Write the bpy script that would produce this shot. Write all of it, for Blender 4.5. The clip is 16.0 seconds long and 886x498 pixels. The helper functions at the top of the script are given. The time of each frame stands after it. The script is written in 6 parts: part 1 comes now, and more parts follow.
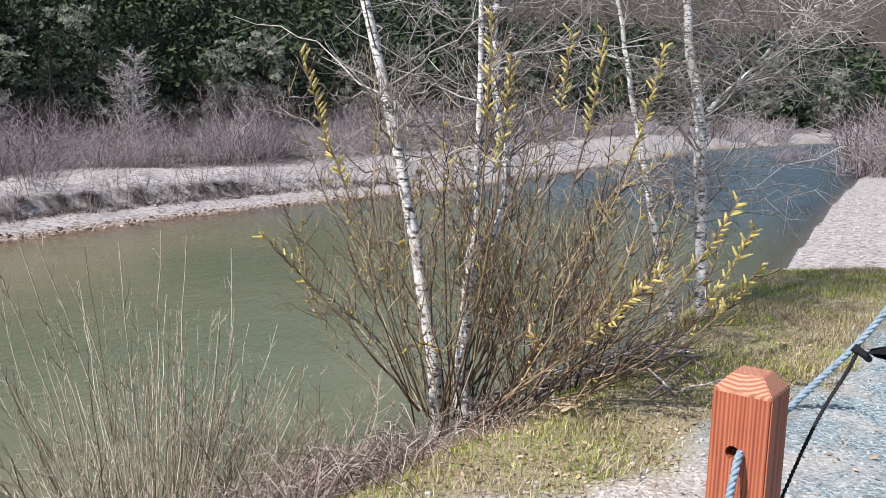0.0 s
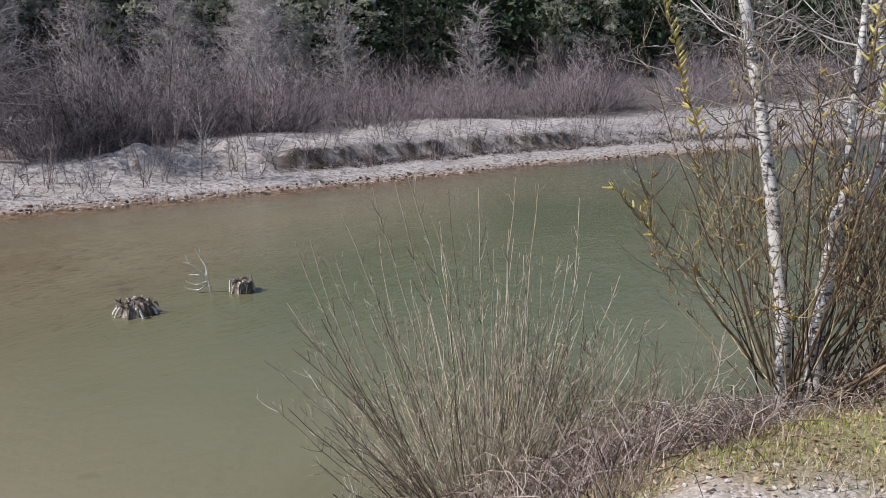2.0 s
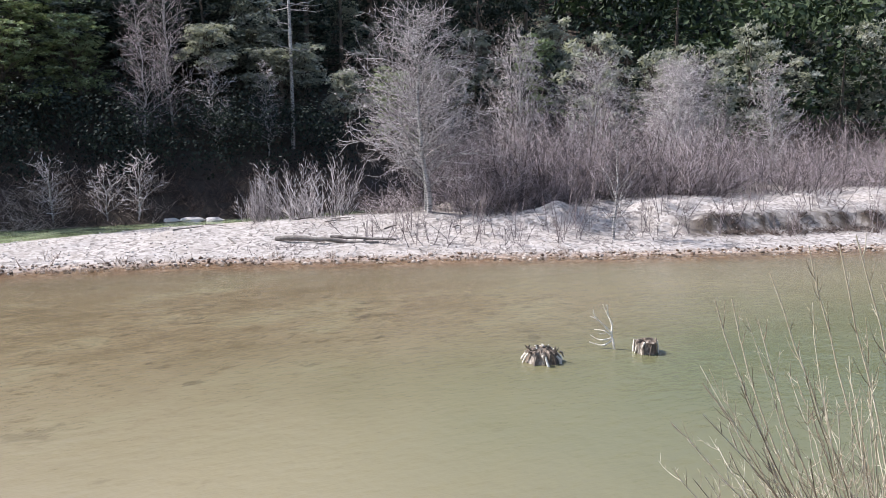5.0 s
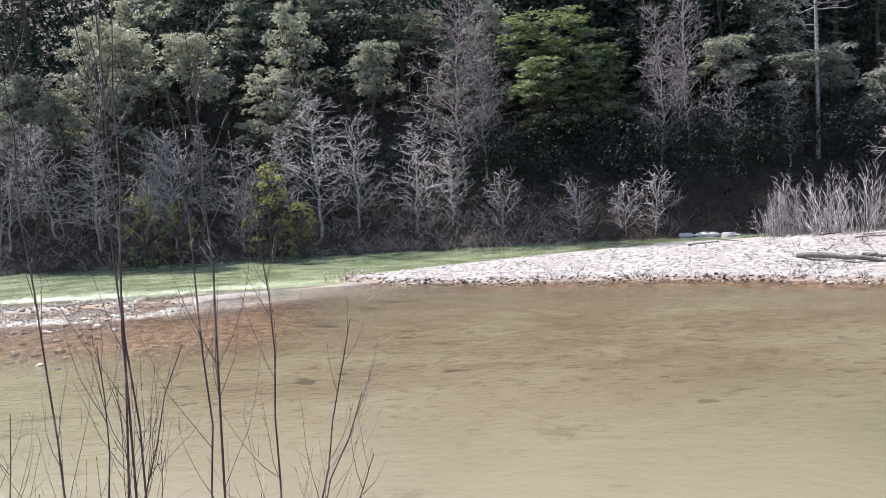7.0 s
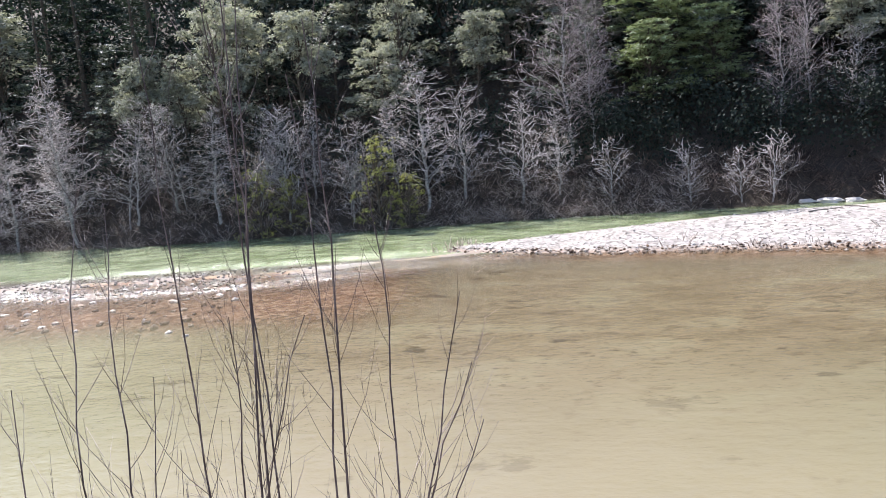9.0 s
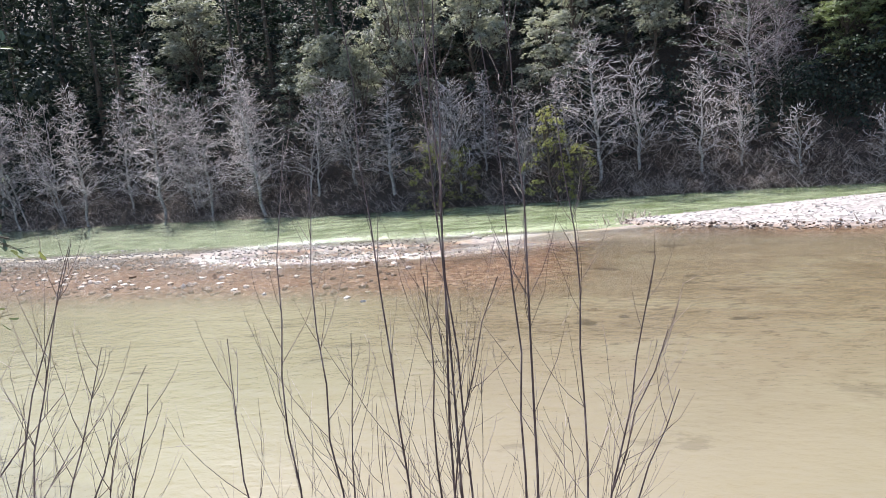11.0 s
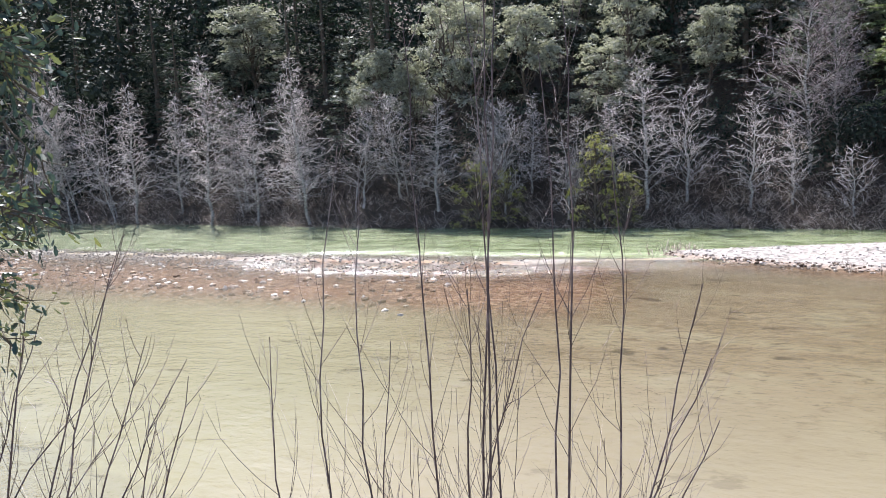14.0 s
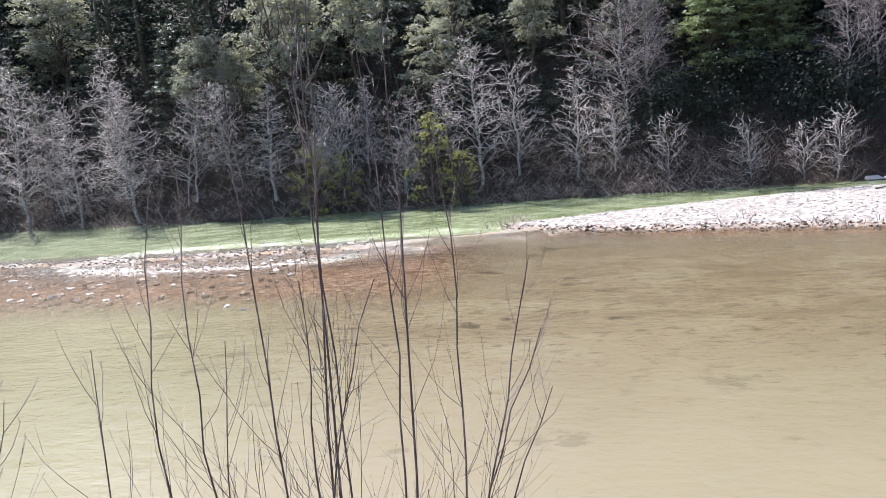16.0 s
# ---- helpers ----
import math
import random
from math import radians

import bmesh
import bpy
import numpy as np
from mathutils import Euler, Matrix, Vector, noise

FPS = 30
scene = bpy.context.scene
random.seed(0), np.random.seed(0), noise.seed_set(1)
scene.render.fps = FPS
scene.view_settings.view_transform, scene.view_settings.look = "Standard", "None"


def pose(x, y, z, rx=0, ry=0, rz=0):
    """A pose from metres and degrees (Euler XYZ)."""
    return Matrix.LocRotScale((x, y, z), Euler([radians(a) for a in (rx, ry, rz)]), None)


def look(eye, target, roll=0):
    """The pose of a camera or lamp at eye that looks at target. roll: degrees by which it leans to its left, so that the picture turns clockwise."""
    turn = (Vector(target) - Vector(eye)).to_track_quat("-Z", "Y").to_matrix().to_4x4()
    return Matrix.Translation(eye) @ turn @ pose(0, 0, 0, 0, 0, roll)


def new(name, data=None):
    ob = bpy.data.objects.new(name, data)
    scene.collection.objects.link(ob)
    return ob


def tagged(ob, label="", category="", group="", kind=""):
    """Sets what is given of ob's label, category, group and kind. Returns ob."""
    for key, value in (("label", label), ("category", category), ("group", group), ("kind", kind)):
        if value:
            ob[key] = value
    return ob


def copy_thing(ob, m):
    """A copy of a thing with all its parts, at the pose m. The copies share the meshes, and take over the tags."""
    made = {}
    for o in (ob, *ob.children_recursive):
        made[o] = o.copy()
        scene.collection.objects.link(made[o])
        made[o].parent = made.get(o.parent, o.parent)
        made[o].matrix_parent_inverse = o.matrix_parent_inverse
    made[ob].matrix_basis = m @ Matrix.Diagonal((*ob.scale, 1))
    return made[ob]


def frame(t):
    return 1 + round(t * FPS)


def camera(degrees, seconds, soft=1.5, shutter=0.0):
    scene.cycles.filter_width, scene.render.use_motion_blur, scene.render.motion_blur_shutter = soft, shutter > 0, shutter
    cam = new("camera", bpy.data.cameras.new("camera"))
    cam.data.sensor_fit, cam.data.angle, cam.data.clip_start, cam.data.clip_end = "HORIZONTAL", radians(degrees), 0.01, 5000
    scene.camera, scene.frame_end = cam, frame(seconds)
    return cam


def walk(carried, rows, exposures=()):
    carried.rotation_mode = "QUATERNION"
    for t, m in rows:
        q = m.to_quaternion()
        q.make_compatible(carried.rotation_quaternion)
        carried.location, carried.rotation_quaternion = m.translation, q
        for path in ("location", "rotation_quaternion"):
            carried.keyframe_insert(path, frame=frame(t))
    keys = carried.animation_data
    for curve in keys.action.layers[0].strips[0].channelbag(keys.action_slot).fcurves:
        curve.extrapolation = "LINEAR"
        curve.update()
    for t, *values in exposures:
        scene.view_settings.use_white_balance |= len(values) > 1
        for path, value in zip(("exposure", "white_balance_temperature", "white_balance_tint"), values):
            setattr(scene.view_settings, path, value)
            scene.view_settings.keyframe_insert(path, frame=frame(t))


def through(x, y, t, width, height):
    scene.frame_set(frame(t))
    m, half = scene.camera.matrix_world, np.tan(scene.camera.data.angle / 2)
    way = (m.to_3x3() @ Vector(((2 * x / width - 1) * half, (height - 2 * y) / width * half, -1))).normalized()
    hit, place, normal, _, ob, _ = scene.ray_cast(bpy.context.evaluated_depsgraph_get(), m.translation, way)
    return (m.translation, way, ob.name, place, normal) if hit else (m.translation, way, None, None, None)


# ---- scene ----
cam = camera(56.51, 16.0, soft=0.7)
PATH = [
    (0.0, pose(0.219, 0.074, 1.669, 80.641, -1.101, 7.537)),
    (0.5, pose(0.206, 0.078, 1.651, 79.380, -0.485, 15.399)),
    (1.0, pose(0.141, 0.046, 1.659, 77.864, 0.318, 22.147)),
    (1.5, pose(0.099, -0.002, 1.661, 77.842, -0.394, 25.455)),
    (2.0, pose(0.098, 0.005, 1.663, 77.124, -0.124, 29.867)),
    (2.5, pose(0.100, 0.016, 1.640, 77.213, -0.200, 39.262)),
    (3.0, pose(0.042, 0.047, 1.633, 77.669, -0.604, 46.217)),
    (3.2, pose(0.046, 0.018, 1.656, 77.725, -1.098, 48.030)),
    (5.3, pose(-0.067, 0.114, 1.561, 82.882, 0.983, 62.323)),
    (5.5, pose(-0.073, 0.149, 1.604, 83.048, 1.858, 66.615)),
    (6.0, pose(-0.121, 0.123, 1.554, 84.026, 2.509, 77.174)),
    (6.5, pose(-0.126, 0.078, 1.532, 84.068, 2.783, 85.170)),
    (7.0, pose(-0.104, 0.019, 1.600, 83.772, 3.705, 92.310)),
    (7.5, pose(-0.114, -0.006, 1.586, 83.123, 4.347, 97.709)),
    (8.0, pose(-0.089, 0.005, 1.602, 82.476, 4.807, 100.064)),
    (8.2, pose(-0.019, 0.034, 1.629, 82.274, 5.114, 99.413)),
    (10.3, pose(-0.029, -0.016, 1.613, 81.596, 5.194, 103.230)),
    (10.5, pose(-0.019, -0.026, 1.617, 81.387, 5.355, 106.218)),
    (11.0, pose(-0.022, -0.056, 1.598, 81.433, 5.964, 111.272)),
    (11.5, pose(0.006, -0.079, 1.586, 81.769, 6.066, 115.416)),
    (12.0, pose(0.001, -0.091, 1.572, 81.139, 5.459, 120.109)),
    (12.5, pose(0.007, -0.109, 1.560, 81.651, 2.868, 124.612)),
    (13.0, pose(-0.006, -0.099, 1.565, 82.482, 1.699, 124.135)),
    (13.5, pose(-0.008, -0.083, 1.572, 83.312, 1.783, 119.028)),
    (14.0, pose(-0.008, -0.070, 1.578, 82.992, 2.608, 114.571)),
    (14.5, pose(-0.021, -0.056, 1.575, 82.060, 3.184, 110.595)),
    (15.0, pose(-0.023, -0.040, 1.585, 81.366, 4.633, 106.582)),
    (15.5, pose(-0.026, -0.038, 1.583, 81.036, 5.184, 105.018)),
    (16.0, pose(-0.026, -0.031, 1.587, 81.037, 5.404, 103.233)),
]
EXPOSURES = [(t, stops, 6350, 12) for t, stops in ((0.0, 0.46), (1.0, 0.27), (2.0, 0.02), (2.5, -0.06), (2.95, 0.94), (5.4, 0.82), (6.1, 0.70), (6.5, 0.62), (7.0, 1.02), (8.0, 1.18), (11.0, 1.2), (12.5, 1.25), (16.0, 1.2))]
walk(cam, PATH, EXPOSURES)

# ---- world and sun ----
SUN_AZ, SUN_EL = 132.0, 46.0          # degrees to the left of +y, and above the horizon
world = bpy.data.worlds.new("world")
scene.world = world
world.use_nodes = True
wn = world.node_tree.nodes
sky = wn.new("ShaderNodeTexSky")
sky.sky_type, sky.sun_disc = "NISHITA", False
sky.sun_elevation, sky.sun_rotation = radians(SUN_EL), radians(-SUN_AZ)
sky.air_density, sky.dust_density = 1.0, 0.8
wn["Background"].inputs["Strength"].default_value = 0.12
world.node_tree.links.new(sky.outputs[0], wn["Background"].inputs["Color"])
sun = new("sun", bpy.data.lights.new("sun", "SUN"))
sun.data.energy, sun.data.angle, sun.data.color = 5.0, radians(0.53), (1.0, 0.98, 0.955)
sun_from = Vector((-math.sin(radians(SUN_AZ)) * math.cos(radians(SUN_EL)), math.cos(radians(SUN_AZ)) * math.cos(radians(SUN_EL)), math.sin(radians(SUN_EL))))
sun.matrix_world = look(sun_from * 60, (0, 0, 0))

# ---- node helpers and materials ----


class Nodes:
    """Short names for building one material's node tree."""

    def __init__(self, name):
        self.m = bpy.data.materials.new(name)
        self.m.use_nodes = True
        self.t = self.m.node_tree
        self.bsdf = self.t.nodes["Principled BSDF"]
        self.out = self.t.nodes["Material Output"]

    def add(self, kind, **values):
        n = self.t.nodes.new(kind)
        for key, v in values.items():
            n.inputs[key.replace("_", " ")].default_value = v
        return n

    def link(self, a, b):
        self.t.links.new(a, b)

    def coords(self, kind="Object"):
        return self.t.nodes.new("ShaderNodeTexCoord").outputs[kind]

    def noise(self, scale, detail=4.0, rough=0.6, vec=None):
        n = self.add("ShaderNodeTexNoise", Scale=scale, Detail=detail, Roughness=rough)
        if vec is not None:
            self.link(vec, n.inputs["Vector"])
        return n.outputs["Fac"]

    def ramp(self, fac, stops):
        n = self.t.nodes.new("ShaderNodeValToRGB")
        e = n.color_ramp.elements
        while len(e) < len(stops):
            e.new(0.5)
        for el, (pos, col) in zip(e, stops):
            el.position, el.color = pos, (*col, 1.0)
        self.link(fac, n.inputs["Fac"])
        return n.outputs["Color"]

    def mix(self, fac, a, b, mode="MIX"):
        n = self.t.nodes.new("ShaderNodeMix")
        n.data_type, n.blend_type = "RGBA", mode
        for v, i in ((fac, 0), (a, 6), (b, 7)):
            if isinstance(v, (int, float)):
                n.inputs[i].default_value = v
            elif isinstance(v, tuple):
                n.inputs[i].default_value = (*v, 1.0)
            else:
                self.link(v, n.inputs[i])
        return n.outputs[2]

    def math(self, op, a, b=0.0):
        n = self.t.nodes.new("ShaderNodeMath")
        n.operation = op
        for v, i in ((a, 0), (b, 1)):
            if isinstance(v, (int, float)):
                n.inputs[i].default_value = v
            else:
                self.link(v, n.inputs[i])
        return n.outputs[0]

    def attr(self, name):
        n = self.t.nodes.new("ShaderNodeAttribute")
        n.attribute_name = name
        return n

    def bump(self, height, strength, distance):
        n = self.add("ShaderNodeBump", Strength=strength, Distance=distance)
        self.link(height, n.inputs["Height"])
        return n.outputs["Normal"]


def island(n):
    return n.t.nodes.new("ShaderNodeNewGeometry").outputs["Random Per Island"]


def object_random(n):
    return n.t.nodes.new("ShaderNodeObjectInfo").outputs["Random"]


def grainy(name, dark, mid, light, scale, rough=0.85, bump=0.4, dist=0.01, per=None, spread=0.25, spec=0.3):
    """A rough natural surface: two scales of noise through three colours, varied per island or per object."""
    n = Nodes(name)
    co = n.coords()
    fine, broad = n.noise(scale, 6.0, 0.65, co), n.noise(scale * 0.13, 3.0, 0.5, co)
    both = n.math("ADD", n.math("MULTIPLY", fine, 0.6), n.math("MULTIPLY", broad, 0.4))
    if per:
        r = island(n) if per == "island" else object_random(n)
        both = n.math("ADD", both, n.math("MULTIPLY", n.math("SUBTRACT", r, 0.5), spread * 2))
    n.link(n.ramp(both, ((0.25, dark), (0.5, mid), (0.75, light))), n.bsdf.inputs["Base Color"])
    n.bsdf.inputs["Roughness"].default_value = rough
    n.bsdf.inputs["Specular IOR Level"].default_value = spec
    if bump:
        n.link(n.bump(fine, bump, dist), n.bsdf.inputs["Normal"])
    return n.m


def leafy(name, dark, mid, light, rough=0.5, through=0.35, spread=0.5, spec=0.4):
    """Thin leaves: colour by the piece, gloss, and light that comes through."""
    n = Nodes(name)
    r = n.math("ADD", n.math("MULTIPLY", island(n), spread), n.math("MULTIPLY", object_random(n), 1 - spread))
    col = n.ramp(r, ((0.1, dark), (0.5, mid), (0.9, light)))
    n.link(col, n.bsdf.inputs["Base Color"])
    n.bsdf.inputs["Roughness"].default_value = rough
    n.bsdf.inputs["Specular IOR Level"].default_value = spec
    tr = n.t.nodes.new("ShaderNodeBsdfTranslucent")
    n.link(n.mix(0.5, col, (0.7, 0.75, 0.25), "MULTIPLY"), tr.inputs["Color"])
    mx = n.t.nodes.new("ShaderNodeMixShader")
    mx.inputs[0].default_value = through
    n.link(n.bsdf.outputs[0], mx.inputs[1])
    n.link(tr.outputs[0], mx.inputs[2])
    n.link(mx.outputs[0], n.out.inputs["Surface"])
    return n.m


def ground_material():
    """Crushed blue-grey gravel, with grass soil, white river cobble and forest litter where the sheet says so."""
    n = Nodes("ground_surface")
    co = n.coords()
    z = n.attr("zone")
    sep = n.t.nodes.new("ShaderNodeSeparateColor")
    n.link(z.outputs["Color"], sep.inputs["Color"])

    def cells(scale):
        v = n.add("ShaderNodeTexVoronoi", Scale=scale, Randomness=1.0)
        n.link(co, v.inputs["Vector"])
        return v

    broad, fine = n.noise(0.35, 4.0, 0.6, co), n.noise(22.0, 5.0, 0.7, co)
    chips, cob, cob2 = cells(62.0), cells(9.0), cells(3.5)
    chipv = n.t.nodes.new("ShaderNodeSeparateColor")
    n.link(chips.outputs["Color"], chipv.inputs["Color"])
    cobv = n.t.nodes.new("ShaderNodeSeparateColor")
    n.link(cob.outputs["Color"], cobv.inputs["Color"])
    gravel = n.ramp(chipv.outputs[0], ((0.0, (0.09, 0.12, 0.125)), (0.5, (0.21, 0.26, 0.27)), (0.85, (0.30, 0.34, 0.34)), (1.0, (0.48, 0.48, 0.46))))
    gravel = n.mix(n.ramp(n.noise(1.3, 3, 0.6, co), ((0.5, (0, 0, 0)), (0.72, (0.8, 0.8, 0.8)))), gravel, n.ramp(chipv.outputs[1], ((0.0, (0.30, 0.25, 0.21)), (1.0, (0.56, 0.51, 0.45)))))
    gravel = n.mix(n.math("MULTIPLY", n.attr("dirt").outputs["Fac"], n.ramp(n.noise(3.0, 4, 0.6, co), ((0.3, (0.5, 0.5, 0.5)), (0.6, (1, 1, 1))))), gravel, n.ramp(chipv.outputs[2], ((0.0, (0.26, 0.20, 0.16)), (0.6, (0.44, 0.36, 0.30)), (1.0, (0.62, 0.54, 0.48)))))
    soil = n.ramp(n.noise(70.0, 4.0, 0.7, co), ((0.3, (0.10, 0.075, 0.045)), (0.5, (0.26, 0.205, 0.13)), (0.7, (0.46, 0.385, 0.275))))
    soil = n.mix(n.ramp(broad, ((0.42, (0, 0, 0)), (0.62, (0.32, 0.32, 0.32)))), soil, n.ramp(fine, ((0.3, (0.13, 0.17, 0.03)), (0.7, (0.32, 0.34, 0.09)))))
    white = n.ramp(cobv.outputs[0], ((0.0, (0.160, 0.137, 0.124)), (0.35, (0.308, 0.271, 0.251)), (1.0, (0.440, 0.398, 0.372))))
    white = n.mix(n.ramp(n.noise(0.6, 5, 0.65, co), ((0.50, (0, 0, 0)), (0.72, (0.630, 0.630, 0.630)))), white, n.ramp(fine, ((0.3, (0.168, 0.134, 0.109)), (0.7, (0.462, 0.403, 0.353)))))
    # forest litter, its brown darkened further for the shade under the bank trees
    litter = n.ramp(fine, ((0.3, (0.022, 0.017, 0.013)), (0.55, (0.065, 0.048, 0.036)), (0.8, (0.17, 0.125, 0.095))))
    bed = n.ramp(cobv.outputs[1], ((0.0, (0.10, 0.044, 0.018)), (0.55, (0.225, 0.112, 0.052)), (1.0, (0.40, 0.27, 0.175))))
    col = n.mix(sep.outputs[0], gravel, soil)
    col = n.mix(sep.outputs[1], col, white)
    col = n.mix(sep.outputs[2], col, litter)
    silt_bed = n.ramp(fine, ((0.3, (0.13, 0.10, 0.065)), (0.7, (0.34, 0.27, 0.18))))
    bed = n.mix(n.attr("rust").outputs["Fac"], silt_bed, bed)
    col = n.mix(n.attr("wet").outputs["Fac"], col, bed)
    n.link(col, n.bsdf.inputs["Base Color"])
    n.bsdf.inputs["Roughness"].default_value = 0.9
    n.bsdf.inputs["Specular IOR Level"].default_value = 0.25
    cobbles = n.math("ADD", n.math("MULTIPLY", cob.outputs["Distance"], -0.6), n.math("MULTIPLY", cob2.outputs["Distance"], -0.18))
    h = n.math("ADD", n.math("MULTIPLY", chips.outputs["Distance"], -0.3), n.math("MULTIPLY", cobbles, sep.outputs[1]))
    n.link(n.bump(n.math("ADD", h, n.math("MULTIPLY", fine, 0.3)), 0.32, 0.03), n.bsdf.inputs["Normal"])
    return n.m


def water_material():
    """Silty river water: murky body, clear in the shallows, white where it breaks, with a rippled glossy skin."""
    n = Nodes("river_water")
    co = n.coords()
    stretch = n.t.nodes.new("ShaderNodeMapping")
    stretch.inputs["Rotation"].default_value = (0, 0, radians(12))
    stretch.inputs["Scale"].default_value = (1.0, 0.55, 1.0)
    n.link(co, stretch.inputs["Vector"])
    sv = stretch.outputs[0]
    ripples = n.noise(7.0, 4.0, 0.6, sv)
    swell = n.noise(1.5, 3.0, 0.5, sv)
    patch = n.noise(0.16, 3.0, 0.55, co)
    h = n.math("ADD", n.math("MULTIPLY", ripples, 0.5), n.math("MULTIPLY", swell, 0.9))
    rough_attr = n.attr("riffle").outputs["Fac"]
    normal = n.bump(h, 0.50, 0.06)
    choppy = n.bump(n.math("ADD", n.noise(9.0, 5.0, 0.7, sv), n.math("MULTIPLY", swell, 1.5)), 0.7, 0.16)
    mixn = n.t.nodes.new("ShaderNodeMix")
    mixn.data_type = "VECTOR"
    n.link(rough_attr, mixn.inputs[0])
    n.link(normal, mixn.inputs[4])
    n.link(choppy, mixn.inputs[5])
    nor = mixn.outputs[1]
    body = n.ramp(patch, ((0.3, (0.106, 0.120, 0.057)), (0.7, (0.158, 0.149, 0.076))))
    body = n.mix(n.attr("silt").outputs["Fac"], body, n.ramp(patch, ((0.3, (0.237, 0.198, 0.126)), (0.7, (0.280, 0.231, 0.150)))))
    # blue reflection of the sky upstream, put into the body colour
    body = n.mix(n.attr("sky_tint").outputs["Fac"], body, n.ramp(patch, ((0.3, (0.040, 0.078, 0.098)), (0.7, (0.068, 0.108, 0.120)))))
    body = n.mix(n.attr("pale").outputs["Fac"], body, n.ramp(patch, ((0.3, (0.228, 0.206, 0.116)), (0.7, (0.268, 0.240, 0.142)))))
    brown = n.attr("brown").outputs["Fac"]
    body = n.mix(brown, body, n.ramp(n.noise(0.5, 6.0, 0.72, sv), ((0.28, (0.132, 0.098, 0.053)), (0.5, (0.196, 0.152, 0.090)), (0.65, (0.228, 0.196, 0.120)))))
    speck = n.ramp(n.noise(4.5, 6.0, 0.75, sv), ((0.38, (0.6, 0.6, 0.6)), (0.47, (0, 0, 0)), (0.66, (0, 0, 0))))
    body = n.mix(n.math("MULTIPLY", speck, brown), body, (0.080, 0.053, 0.028))
    weed = n.ramp(n.noise(1.5, 6.0, 0.62, sv), ((0.62, (0, 0, 0)), (0.66, (0.75, 0.75, 0.75))))
    body = n.mix(n.math("MULTIPLY", weed, n.math("MAXIMUM", brown, n.math("MULTIPLY", n.attr("silt").outputs["Fac"], 0.35))), body, (0.048, 0.036, 0.021))
    body = n.mix(n.attr("green").outputs["Fac"], body, n.ramp(n.noise(1.6, 4, 0.6, sv), ((0.35, (0.152, 0.188, 0.080)), (0.65, (0.336, 0.368, 0.224)))))
    foam = n.ramp(n.noise(6.0, 6.0, 0.72, sv), ((0.50, (0, 0, 0)), (0.72, (0.8, 0.8, 0.8))))
    foam = n.math("MULTIPLY", foam, n.ramp(rough_attr, ((0.88, (0, 0, 0)), (0.98, (1, 1, 1)))))
    body = n.mix(foam, body, n.ramp(n.noise(2.2, 5.0, 0.7, sv), ((0.35, (0.225, 0.186, 0.150)), (0.65, (0.385, 0.335, 0.300)))))
    diff = n.t.nodes.new("ShaderNodeBsdfDiffuse")
    n.link(body, diff.inputs["Color"])
    n.link(n.bump(h, 0.45, 0.06), diff.inputs["Normal"])
    clear = n.t.nodes.new("ShaderNodeBsdfTransparent")
    under = n.t.nodes.new("ShaderNodeMixShader")
    murk = n.math("MAXIMUM", n.attr("murk").outputs["Fac"], foam)
    n.link(murk, under.inputs[0])
    n.link(clear.outputs[0], under.inputs[1])
    n.link(diff.outputs[0], under.inputs[2])
    gloss = n.add("ShaderNodeBsdfGlossy", Roughness=0.135)
    n.link(nor, gloss.inputs["Normal"])
    fres = n.add("ShaderNodeFresnel", IOR=1.33)
    n.link(nor, fres.inputs["Normal"])
    top = n.t.nodes.new("ShaderNodeMixShader")
    n.link(fres.outputs[0], top.inputs[0])
    n.link(under.outputs[0], top.inputs[1])
    n.link(gloss.outputs[0], top.inputs[2])
    n.link(top.outputs[0], n.out.inputs["Surface"])
    return n.m


def post_material():
    """Stained redwood: vertical grain in bands, knots and end grain rings."""
    n = Nodes("stained_redwood")
    co = n.coords()
    mp = n.t.nodes.new("ShaderNodeMapping")
    mp.inputs["Scale"].default_value = (1.0, 1.0, 0.03)
    n.link(co, mp.inputs["Vector"])
    w = n.add("ShaderNodeTexWave", Scale=34.0, Distortion=3.0, Detail=3.0, Detail_Scale=2.0)
    w.wave_type = "RINGS"
    w.rings_direction = "Z"
    off = n.t.nodes.new("ShaderNodeMapping")
    off.inputs["Location"].default_value = (0.11, 0.05, 0.0)
    n.link(mp.outputs[0], off.inputs["Vector"])
    n.link(off.outputs[0], w.inputs["Vector"])
    fine = n.noise(60.0, 5.0, 0.7, mp.outputs[0])
    stain = n.noise(7.0, 4.0, 0.6, co)
    f = n.math("ADD", n.math("MULTIPLY", w.outputs["Fac"], 0.26), n.math("ADD", n.math("MULTIPLY", fine, 0.5), n.math("MULTIPLY", stain, 0.25)))
    n.link(n.ramp(f, ((0.28, (0.145, 0.030, 0.014)), (0.5, (0.31, 0.078, 0.034)), (0.75, (0.45, 0.15, 0.075)))), n.bsdf.inputs["Base Color"])
    n.bsdf.inputs["Roughness"].default_value = 0.7
    n.link(n.bump(f, 0.25, 0.002), n.bsdf.inputs["Normal"])
    return n.m


